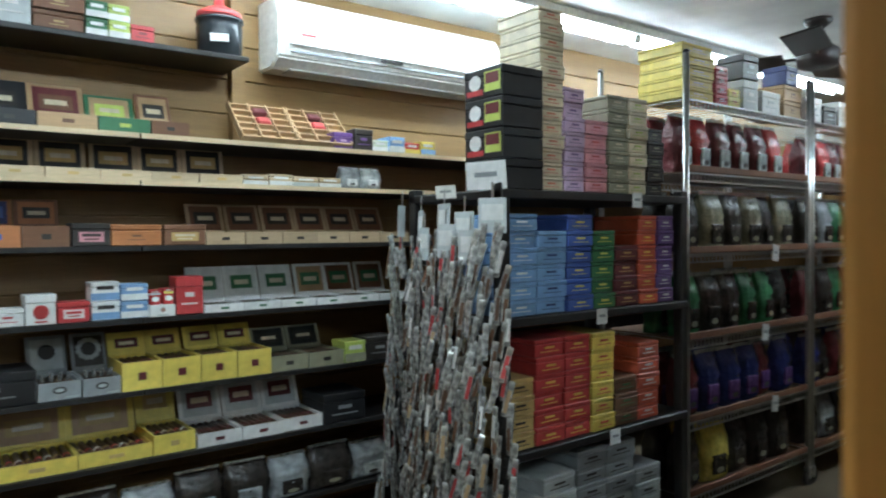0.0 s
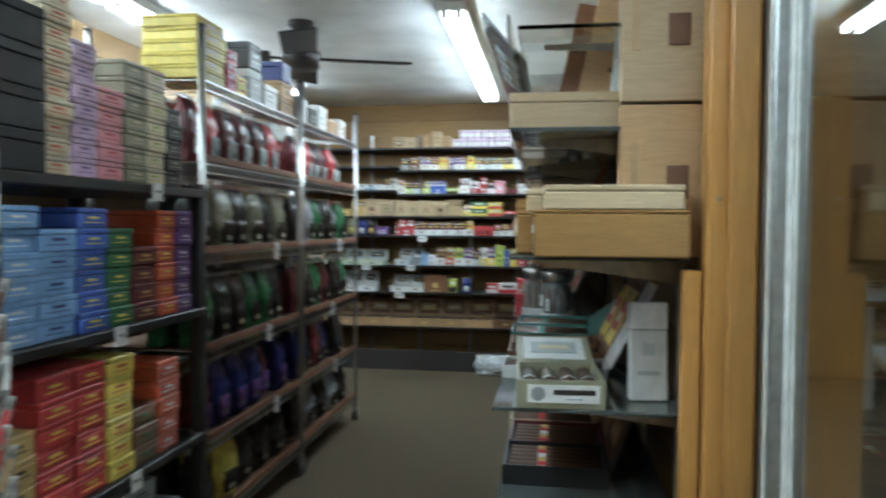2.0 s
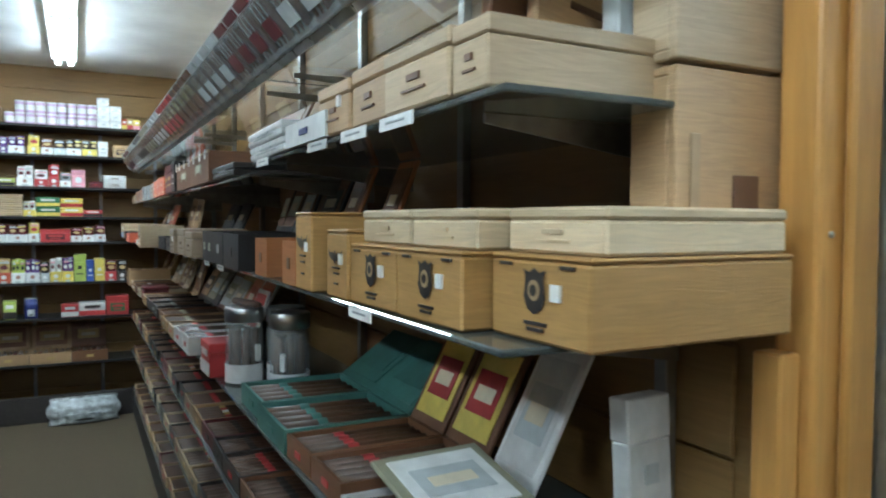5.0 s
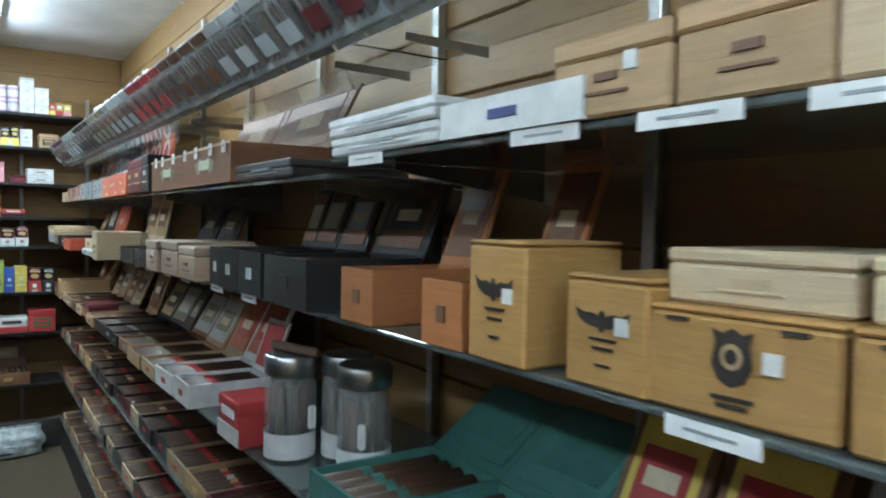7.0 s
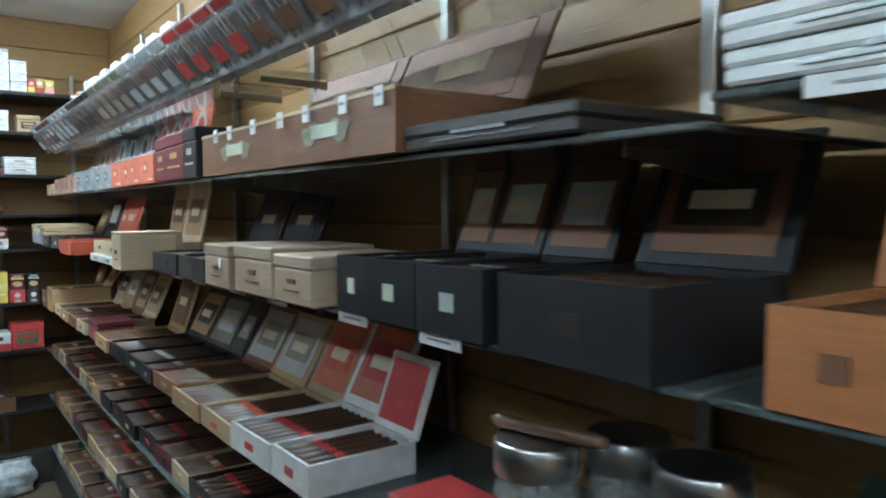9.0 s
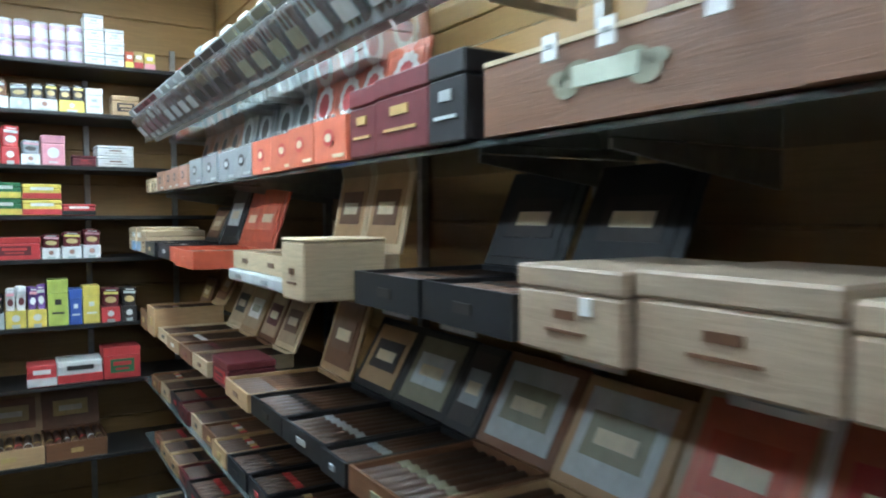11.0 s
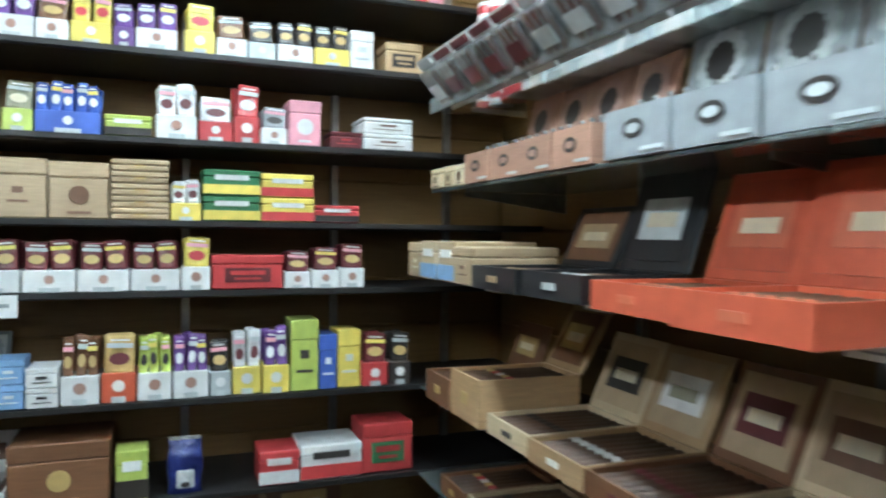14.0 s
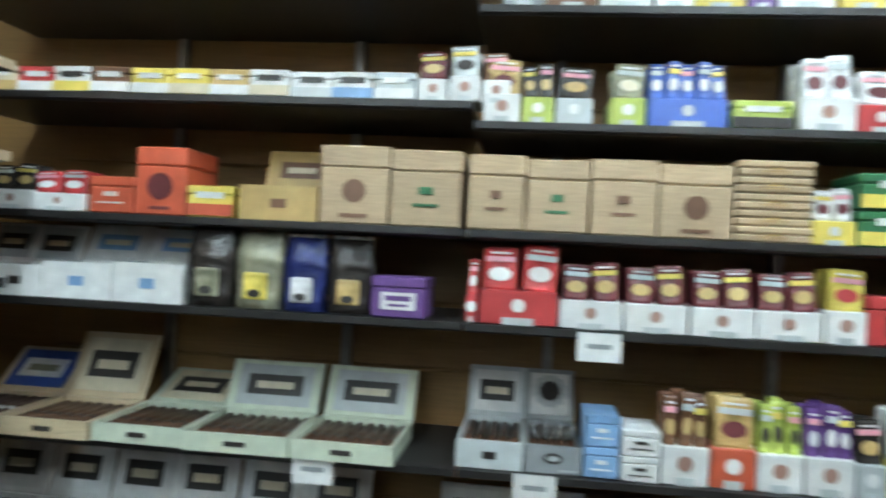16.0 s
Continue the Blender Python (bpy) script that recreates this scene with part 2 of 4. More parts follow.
def carton(w, d, h, c, lab="", style=0, tag=False):
    """A closed box with its printed panels."""
    wood = c.startswith("w_")

    def make():
        lid = .006 if style in (4, 5) or c == "w_cream" and h > .09 else h * 0.28 if h > 0.04 else h * 0.5
        root = part("cigar_box" if wood else "carton", bm_box(0, 0, 0, w, d, h - lid, min(.003, w * .03)), wood_or_paper(c))
        part("lid", bm_box(-.001, -.001, h - lid + .0008, w + .001, d + .001, h, min(.003, w * .03)), wood_or_paper(c), root)
        l = lab or TXT[c.replace("w_", "")]
        e = -.0025
        if style == 4:
            wing_emblem(root, w, h, .60, l)
        elif style == 5:
            shield_emblem(root, w, h, l)
        elif style == 6:
            part("printed_oval", bm_ovals([(w * .3, h * .55, w * .16, h * .26, e)]), paper("white"), root)
            part("printed_panel", bm_box(w * .55, e, h * .2, w * .95, 0, h * .85), paper("lime"), root)
            part("printed_panel", bm_box(w * .58, e - .001, h * .45, w * .92, e, h * .8), paper("maroon"), root)
            part("printed_line", bm_box(w * .08, e, h * .12, w * .5, 0, h * .3), paper("red"), root)
        elif style == 0:
            part("printed_panel", bm_box(w * .18, e, h * .2, w * .82, 0, h * .62), paper(l), root)
            part("printed_line", bm_box(w * .26, e - .001, h * .42, w * .74, e, h * .54), paper(c if not wood else "cream"), root)
            part("printed_line", bm_box(w * .32, e - .001, h * .28, w * .68, e, h * .34), paper(c if not wood else "cream"), root)
        elif style == 1:
            k = .6 if wood else 1
            part("printed_emblem", bm_box(w * (.5 - .16 * k), e, h * (.42 if wood else .46), w * (.5 + .16 * k), 0, h * (.52 if wood else .58)), paper(l if not wood or l != "dark" else "brown"), root)
            part("printed_line", bm_box(w * (.5 - .3 * k), e, h * .26, w * (.5 + .3 * k), 0, h * .30), paper(l if not wood or l != "dark" else "brown"), root)
        elif style == 2:
            b = bmesh.new()
            bmesh.ops.create_circle(b, cap_ends=True, segments=16, radius=min(w, h) * (.17 if wood else .26), matrix=Matrix.Translation((w / 2, e, h * .42)) @ Matrix.Rotation(radians(90), 4, "X"))
            part("seal", b, paper(l), root)
            part("printed_line", bm_box(w * .3, e, h * .08, w * .7, 0, h * .13), paper(l), root)
        elif style == 3:
            part("printed_band", bm_box(-.001, e, h * .05, w + .001, 0, h * .42), paper(l), root)
            part("printed_line", bm_box(w * .2, e, h * .6, w * .8, 0, h * .8), paper("white" if c != "white" else "dark"), root)
        if tag:
            part("price_sticker", bm_box(w * .66, e - .001, h * .5, w * .66 + .014, 0, h * .5 + .016), paper("white"), root, "white price sticker")
        return tagged(root, f"{nice(c)} {'wooden cigar box with its lid shut' if wood else 'printed cardboard carton'}, on a shelf", "cigar box" if wood else "carton")
    return ("carton", w, d, h, c, lab, style, tag), make


def open_box(w, d, h, c, inner="cream", lean=68, lidh=0, n=6, label_c="gold", low=False):
    """An open cigar box: tray, raised lid with a lining label, and the cigars in it."""
    def make():
        mat, t = wood_or_paper(c), .006
        root = new("open_cigar_box")
        part("tray", bm_tray(w, d, h, t), mat, root)
        lh = lidh or d * .95
        m = Matrix.Translation((0, d, h)) @ Matrix.Rotation(radians(lean), 4, "X")
        lid = part("lid", bm_box(0, 0, -.008, w, lh, 0, .002), mat, root, "", m)
        part("lining", bm_box(w * .1, lh * .1, 0, w * .9, lh * .9, .002), wood_or_paper(inner), lid)
        if c in ("orange", "grey", "w_rose"):
            part("lining_seal", bm_seal(w * .5, lh * .55, min(w, lh) * .36, .0035, flat=True), paper("white" if c == "orange" else "lgrey" if c == "grey" else "rose"), lid)
            part("seal_print", bm_seal(w * .5, lh * .55, min(w, lh) * .22, .0042, flat=True), paper("red" if c == "orange" else "dark"), lid)
            part("front_emblem", bm_ovals([(w * .5, h * .55, w * .17, h * .2, -.002)]), paper(label_c), root)
            part("emblem_print", bm_ovals([(w * .5, h * .55, w * .11, h * .1, -.0028)]), paper("cream" if c == "orange" else "lgrey" if c == "grey" else "rose"), root)
            part("printed_line", bm_box(w * .62, -.002, h * .08, w * .94, 0, h * .16), paper("cream" if c == "orange" else "lgrey"), root)
            for i in range(4):
                part("wrapped_end", bm_tube(.009, .004, 0, .03, 8), SILVERY, root, "clear-wrapped cigar end", pose(w * (.2 + .2 * i), d * .4, h - .006, 20, -15 + 12 * i))
        elif w > .35:
            part("lining_print", bm_box(w * .32, lh * .40, .002, w * .68, lh * .62, .0035), paper("tan"), lid)
            for x, z, rx, rz in ((-.13, -.05, .05, .16), (-.09, .10, .05, .12), (-.16, .05, .04, .09), (.13, -.05, .05, .16), (.09, .10, .05, .12), (.16, .05, .04, .09)):
                part("leaf_print", bm_ovals([(w * (.5 + x), h * (.5 + z), w * rx, h * rz, -.002)]), paper("olive"), root, "pale green printed leaf")
            part("front_label", bm_box(w * .39, -.0028, h * .40, w * .61, 0, h * .66, .001), paper("mint"), root)
            part("pale_edge", bm_box(0, -.0015, h - .004, w, .006, h + .0015), WOODC["cream"], root, "pale bare wood rim")
        else:
            part("lining_print", bm_box(w * .2, lh * .30, .002, w * .8, lh * .70, .0035), paper(label_c), lid)
            part("lining_line", bm_box(w * .3, lh * .42, .0035, w * .7, lh * .56, .0045), paper("cream" if label_c != "white" else "olive"), lid) if label_c != inner else None
            part("front_label", bm_box(w * .4, -.002, h * .36, w * .6, 0, h * .62), paper(label_c), root)
        r = (w - 2 * t) / n / 2
        for i in range(n):
            b = bmesh.new()
            bm_tube(r * .95, r * .8, 0, d - 4 * t, 8, b)
            cg = part("cigar", b, paper("cigar"), root, "", Matrix.Translation((t + r * (2 * i + 1), 2 * t, h - r - .004)) @ Matrix.Rotation(radians(-90), 4, "X"))
            b = bmesh.new()
            bm_tube(r * .98, r * .97, d * .28, d * .36, 8, b, cap=False)
            part("band", b, paper(("gold", "red", "white")[i % 3] if label_c == "gold" else label_c), cg)
        return tagged(root, f"open {nice(c)} cigar box with raised lid, dark cigars inside", "cigar box")
    return ("open", w, d, h, c, inner, lean, lidh, n, label_c), make


def pack_tray(w, d, h, c, packs, n=2):
    """A low counter tray that holds upright packs."""
    def make():
        root = part("display_tray", bm_box(0, 0, 0, w, d, h * .42, .002), paper(c))
        b = bmesh.new()
        bmesh.ops.create_circle(b, cap_ends=True, segments=14, radius=h * .085, matrix=Matrix.Translation((w * .5, -.002, h * .24)) @ Matrix.Rotation(radians(90), 4, "X"))
        part("seal", b, paper("rose" if c == "white" else "white"), root)
        for i in range(n):
            pw = w * .88 / n
            ph = h * (.55 + .05 * (i % 2))
            sway = ((i * 37 + int(w * 1000) * 13) % 11 - 5) * .9
            pk = part("cigar_pack", bm_box(-pw / 2, -.012, 0, pw / 2, .012, ph, min(.006, pw * .2), seg=2), film(packs), root, "", pose(w * (i + .5) / n, d * .2, h * .40, -6, sway, 0))
            part("pack_mark", bm_ovals([(0, ph * .38, pw * .34, ph * .16, -.0135)]), paper(TXT[packs]), pk)
            part("pack_band", bm_box(-pw * .44, -.014, ph * .66, pw * .44, -.012, ph * .78), paper(("lgrey", "yellow", "pink")[(i + int(w * 1000)) % 3]), pk)
            part("pack_line", bm_box(-pw * .3, -.014, ph * .84, pw * .3, -.012, ph * .88), paper("white"), pk)
            part("spare_pack", bm_box(-pw / 2, -.012, 0, pw / 2, .012, ph * .96, min(.006, pw * .2)), film(packs), root, "", pose(w * (i + .5) / n, d * .62, h * .42, -3, -sway, 0))
        part("price_label", bm_box(w * .3, -.003, 0, w * .7, -.001, h * .09), paper("lgrey"), root)
        return tagged(root, f"{nice(c)} display tray of {nice(packs)} cigar packs", "display tray")
    return ("tray", w, d, h, c, packs, n), make


def pouch(w, d, h, c, label_c="white", name="tobacco_bag"):
    """A stand-up bag: full below, crimped flat on top."""
    def make():
        b = bmesh.new()
        nx, nz = 8, 10
        sides = []
        for s in (-1, 1):
            grid = []
            for k in range(nz + 1):
                v = k / nz
                fat = d / 2 * max(.05, (1 - v ** 5)) * (1 if k else .8) * (1 + .10 * math.sin(k * 2.3 + s))
                grid.append([b.verts.new((w / 2 + (i / nx - .5) * w * (1 - .06 * math.sin(v * 9)), d / 2 + s * fat * (math.sin(math.pi * (i / nx * .92 + .04)) ** .3 + .14 * math.sin(i * 3 + k * 2) * v), h * v)) for i in range(nx + 1)])
            sides.append(grid)
        for s, g in enumerate(sides):
            for k in range(nz):
                for i in range(nx):
                    q = (g[k][i], g[k][i + 1], g[k + 1][i + 1], g[k + 1][i])
                    b.faces.new(q if s == 0 else q[::-1]).smooth = True
        f, g = sides
        for i in (0, nx):
            for k in range(nz):
                q = (f[k][i], f[k + 1][i], g[k + 1][i], g[k][i])
                b.faces.new(q if i == 0 else q[::-1])
        root = part(name, b, film(c))
        part("bag_label", bm_box(w * .24, -.006, h * .12, w * .76, .006, h * .46, .005, seg=2), film(label_c), root)
        part("label_print", bm_ovals([(w * .5, h * .2, w * .14, h * .05, -.0068)]), paper("dark" if label_c != "dark" else "olive"), root)
        part("crimped_top", bm_box(w * .04, d * .46, h * .97, w * .96, d * .54, h * 1.05, .002), SILVERY, root)
        return tagged(root, f"shiny {nice(c)} plastic tobacco bag standing on a shelf", "tobacco bag")
    return ("pouch", w, d, h, c, label_c), make


def jar(r, h):
    def make():
        root = part("cigar_jar", bm_lathe([(r, 0), (r, h * .72), (r * .9, h * .78), (r * .9, h * .8)]), glassy("jar_glass", (.8, .85, .84), .04, 0, .22))
        part("lid", bm_lathe([(r * .98, h * .8), (r * 1.02, h * .81), (r * 1.02, h * .98), (r * .96, h)]), STEEL, root)
        part("jar_label", bm_tube(r * 1.01, r * 1.01, h * .02, h * .26, 20, cap=False), paper("white"), root, "white paper band")
        for i in range(7):
            a = i * 2 * math.pi / 7
            part("cigar", bm_tube(r * .22, r * .2, .01, h * .7, 8, at=(r * .62 * math.cos(a), r * .62 * math.sin(a))), paper("cigar"), root)
        part("price_tag", bm_box(r * .2, -r * 1.06, h * .3, r * .5, -r * 1.02, h * .52, .003), paper("white"), root)
        return tagged(root, "clear glass jar of cigars with a metal lid", "jar")
    return ("jar", r, h), make


def can(r, h, c, top="white"):
    def make():
        root = part("tobacco_can", bm_lathe([(r * .96, 0), (r, .004), (r, h * .86), (r * .97, h * .88)], 16), paper(c))
        part("lid", bm_lathe([(r * 1.02, h * .88), (r * 1.02, h * .98), (r * .97, h)], 16), paper(top), root)
        part("can_label", bm_tube(r * 1.01, r * 1.01, h * .2, h * .65, 16, cap=False), paper("white" if c != "white" else "red"), root)
        return tagged(root, f"round {nice(c)} tobacco can with a {nice(top)} lid", "tobacco can")
    return ("can", r, h, c, top), make


def price_tag(w=.05, h=.035, lean=-12):
    def make():
        root = part("price_card", bm_box(0, -.002, 0, w, 0, h), paper("white"))
        part("printed_line", bm_box(w * .22, -.003, h * .45, w * .78, -.002, h * .62), paper("grey"), root)
        return tagged(root, "small white price card clipped to a shelf edge", "price tag")
    return ("tag", w, h), make


def blister(w, h, c):
    """A clear clamshell pack with coloured contents, hung or leaning."""
    def make():
        root = part("blister_pack", bm_box(0, 0, 0, w, .004, h, .001), paper("lgrey"))
        part("clear_shell", bm_box(w * .08, -.022, h * .1, w * .92, 0, h * .82, .008, seg=2), CLEAR, root)
        for i in range(3):
            part("cigar", bm_box(w * (.16 + .25 * i), -.014, h * .14, w * (.32 + .25 * i), -.004, h * .76, .004), paper("cigar"), root)
        part("printed_card", bm_box(w * .1, -.006, h * .85, w * .9, 0, h * .97), paper(c), root)
        part("pack_label", bm_box(w * .2, -.0245, h * .3, w * .8, -.022, h * .55), paper(c), root)
        return tagged(root, f"clear blister pack of cigars with a {nice(c)} card", "blister pack")
    return ("blister", w, h, c), make


rng = random.Random(5)


def row(side, z, start, front, items, gap=.004):
    """Lay items out along a shelf: start is their first edge along the wall, front the plane of their fronts."""
    s = start
    for it in items:
        if isinstance(it, (int, float)):
            s += it
            continue
        (key, make), w, stack = it[0], it[0][0][1] * (2 if it[0][0][0] in ("jar", "can") else 1), it[1] if len(it) > 1 else 1
        hh = it[0][0][2] if it[0][0][0] in ("jar", "can", "blister") else it[0][0][3]
        for k in range(stack):
            wob = rng.uniform(-1.5, 1.5)
            off = w / 2 if key[0] in ("jar", "can") else 0
            fo = front + (rng.uniform(0, .012) if side != "left" else -rng.uniform(0, .012)) + (off if off and side != "left" else -off)
            zz = z + .0015 + k * (hh + .0015)
            p = s + off
            m = facing(side, p, fo, zz, wob) if side == "back" else facing(side, fo, p, zz, wob) if side == "left" else facing(side, fo, -p, zz, wob)
            put(key, make, m)
        s += w + gap

# ---- structure ----
XW, XL, YB, YN, H = .72, -2.12, 5.2, -2.6, 2.38
floor = setting("floor", bm_box(XL - .1, YN - .1, -.1, 3.4, YB + .1, 0), CARPET, "worn brown carpet floor", "floor")
ceiling = setting("ceiling", bm_box(XL - .1, YN - .1, H, 3.4, YB + .1, H + .1), CEIL, "plain off-white painted ceiling", "ceiling")
setting("wall_back", bm_box(XL - .1, YB, 0, 3.4, YB + .1, H), PANEL, "brown pine panelled back wall", "wall")
setting("wall_left", bm_box(XL - .1, YN - .1, 0, XL, YB, H), PANEL, "brown pine panelled side wall", "wall")
setting("wall_near", bm_box(XL, YN - .1, 0, 3.4, YN, H), PANEL, "plain wooden wall behind the entrance", "wall")
setting("wall_right", bm_box(XW, .10, 0, XW + .1, YB, H), PANEL, "brown pine panelled wall behind glass shelves", "wall")
setting("wall_shop", bm_box(3.3, YN, 0, 3.4, YB, H), plain("shop_wall", (.30, .27, .24), .8, 0, 4), "plain wall of the room beyond the glass", "wall")
setting("wall_header", bm_box(XW + .02, YN, 2.12, XW + .12, -.03, H), PINE, "wooden header above glass and doorway", "wall")
setting("wall_stub", bm_box(XW + .02, YN, 0, XW + .12, -2.25, H), PANEL, "short panelled wall beside the doorway", "wall")
# pine boards on the panelled walls
for i in range(16):
    z0 = .02 + i * .147
    b = part("board", bm_box(-1.9, YB - .010, z0, .70, YB - .001, z0 + .143, .003), PANEL, bpy.data.objects["wall_back"])
    b = part("board", bm_box(XW - .010, .16, z0, XW - .001, YB - .02, z0 + .143, .003), PANEL, bpy.data.objects["wall_right"])
    b = part("board", bm_box(XL + .001, YN + .02, z0, XL + .010, YB - .02, z0 + .143, .003), PANEL, bpy.data.objects["wall_left"])

# end post of the shelf wall, sidelight glass and doorway
post = setting("door_post", bm_box(.70, .045, 0, .86, .098, 2.12, .006, seg=2), PINE, "varnished knotty pine post at the end of the shelves", "post")
b = part("trim_board", bm_box(.735, .030, 0, .785, .0435, 2.11, .004), PINE, post)
b = part("inner_board", bm_box(.665, .06, 0, .698, .098, 1.2, .003), PINE, post)
b = part("screw_head", bm_lathe([(.004, 0), (.004, .0015), (.002, .003)], 10), STEEL, post, "", pose(.72, .0445, 1.33, 90))
jamb = setting("door_jamb", bm_box(.812, -1.20, 0, .91, -1.12, 2.12, .006, seg=2), PINE, "varnished pine door jamb", "door frame")
win = tagged(new("window_1"), "tall fixed glass sidelight in an aluminium frame", "window", kind="structure")
part("window_frame", bm_box(.79, -.025, .06, .85, .043, 2.11, .004), ALU, win)
part("window_frame", bm_box(.80, -1.118, .06, .84, -1.075, 2.11, .004), ALU, win)
part("window_frame", bm_box(.80, -1.075, 0, .84, -.027, .058, .004), ALU, win)
part("rubber_seal", bm_box(.812, -.034, .06, .832, -.0255, 2.11), WHITE, win, "pale rubber glazing strip")
part("rubber_seal", bm_box(.786, -.018, .06, .7895, -.006, 2.11), WHITE, win, "pale rubber glazing strip")
pane = part("pane", bm_box(.819, -1.075, .058, .825, -.0345, 2.11), GLASS, win)
pane.visible_shadow = False


def statue():
    """A carved cigar-store figure, kept as one plain shape."""
    b = bm_lathe([(.25, 0), (.25, .12), (.20, .13), (.22, .4), (.19, .8), (.20, 1.1), (.215, 1.35), (.22, 1.55), (.19, 1.64), (.10, 1.68), (.03, 1.69)], 32)
    for v in b.verts:
        fold = 1 + .05 * math.sin(7 * math.atan2(v.co.y, v.co.x)) * (1 if v.co.z < 1.25 else 0)
        v.co.x, v.co.y = v.co.x * fold * 1.15, v.co.y * fold * .85
    ob = part("statue", b, plain("red_painted_wood", (.085, .008, .012), .3, 0, 14, .3, 1.7, .6))
    return tagged(ob, "dark red painted carved wooden figure behind the glass", "statue")


statue().matrix_basis = pose(1.12, -.06, 0, 0, 0, -40) @ Matrix.Diagonal((.55, .55, .83, 1))

# ---- ceiling lights ----
def strip(n):
    root = new("fluorescent_light")
    part("housing", bm_box(-.075, 0, -.045, .075, 1.22 * n, 0, .006), WHITE, root)
    for i in range(n):
        for s in (-.036, .036):
            part("tube", bm_tube(.014, .014, .03, 1.19, 10), GLOW, root, "glowing fluorescent tube", Matrix.Translation((s, 1.22 * i, -.064)) @ Matrix.Rotation(radians(-90), 4, "X"))
            for y in (.0, 1.19):
                part("lamp_holder", bm_box(s - .014, 1.22 * i + y, -.082, s + .014, 1.22 * i + y + .03, -.045, .003), WHITE, root)
    return tagged(root, "white fluorescent strip light with glowing tubes on the ceiling", "ceiling light")


strip(2).matrix_basis = pose(-.06, 2.24, H)
strip(3).matrix_basis = pose(-1.62, -.6, H)
# unseen strip continuing the row behind the racks, added as fill light
strip(1).matrix_basis = pose(-1.62, 3.1, H)
strip(2).matrix_basis = pose(-.55, -2.5, H)
strip(2).matrix_basis = pose(2.1, -1.6, H)
# extra unseen strip, added only to brighten the room beyond the glass
strip(1).matrix_basis = pose(2.0, 1.6, H)

fan = tagged(new("ceiling_fan"), "dark ceiling fan at rest below the ceiling", "ceiling fan")
FANM = plain("fan_dark", (.03, .022, .02), .5)
part("rod", bm_tube(.012, .012, -.12, 0, 10), FANM, fan)
part("canopy", bm_lathe([(.03, -.05), (.07, -.02), (.07, 0)]), FANM, fan)
part("motor", bm_lathe([(.04, -.27), (.10, -.25), (.11, -.17), (.06, -.13), (.03, -.12)]), FANM, fan)
for k in range(4):
    m = pose(0, 0, -.2, 0, 0, 18 + 90 * k)
    part("blade", bm_box(.16, -.09, -.005, .60, .09, .005, .004), FANM, fan, "", m @ pose(0, 0, 0, 10))
    part("blade_arm", bm_box(.09, -.015, -.004, .2, .015, .008, .003), FANM, fan, "", m)
fan.matrix_basis = pose(-.92, 2.5, H)

# ---- shelving units ----
def shelf_board(name, bm, mat, label):
    return tagged(part(name, bm, mat), label, "shelf", kind="structure")


BACK = [1.95, 1.757, 1.549, 1.355, 1.187, .925, .69, .39]
for i, z in enumerate(BACK):
    for x0, x1, dz in ((-.90, .69, 0), (-1.98, -.905, .035 if i in (1, 2) else 0)):
        sh = shelf_board("shelf_back", bm_box(x0, 4.875, z - .016 + dz, x1, YB - .012, z + dz, .003), BLACK, "black shelf board on the back wall")
        part("shelf_lip", bm_box(x0, 4.868, z - .012 + dz, x1, 4.8735, z + .001 + dz), BLACK, sh)
for x in (-1.62, -1.2, -.75, -.28, .14, .5):
    tagged(part("shelf_standard", bm_box(x, YB - .030, .1, x + .022, YB - .0115, 2.1, .002), SLAT), "slotted metal shelf standard on the wall", "shelf standard")
setting("kick_board", bm_box(-1.98, 4.90, 0, .69, 4.95, .17, .003), plain("kick", (.035, .028, .025), .6), "dark kick board under the shelves", "trim")

RIGHT = [1.665, 1.448, 1.222, .925, .69, .46, .20]
for i, z in enumerate(RIGHT):
    x0 = .345 if i < 3 else .315
    if i == 0:
        x0 = .36
    for y0, y1 in ((.11, 1.18), (1.185, 2.40), (2.405, 3.62), (3.625, 4.86)):
        z = RIGHT[i] + (.022 if i == 1 and y0 < 1 else 0)
        sh = shelf_board("shelf_right", bm_box(x0, y0, z - .008, XW - .035 if i else .57, y1, z, .002), SHELFGLASS if i else GLASS, "smoked glass shelf on metal brackets")
        for y in (y0 + .12, y1 - .12):
            low, xe = (.06, XW - .03) if i else (.026, .565)
            b = bmesh.new()
            v = [b.verts.new((x, y + s, zz)) for s in (0, .004) for x, zz in ((x0 + .05, z - .009), (xe, z - .009), (xe, z - low), (x0 + .05, z - .02))]
            for f in ((0, 1, 2, 3), (7, 6, 5, 4), (0, 4, 5, 1), (1, 5, 6, 2), (2, 6, 7, 3), (3, 7, 4, 0)):
                b.faces.new([v[q] for q in f])
            part("bracket", b, SLAT, sh)
for y in (.25, .82, 1.4, 2.0, 2.6, 3.2, 3.8, 4.4):
    tagged(part("shelf_standard", bm_box(XW - .032, y, .1, XW - .0115, y + .024, 2.2, .002), SLAT), "slotted metal shelf standard on the wall", "shelf standard")
setting("base_board", bm_box(.33, .12, 0, .36, 4.86, .17, .003), plain("kick", (.035, .028, .025), .6), "dark kick board under the glass shelves", "trim")

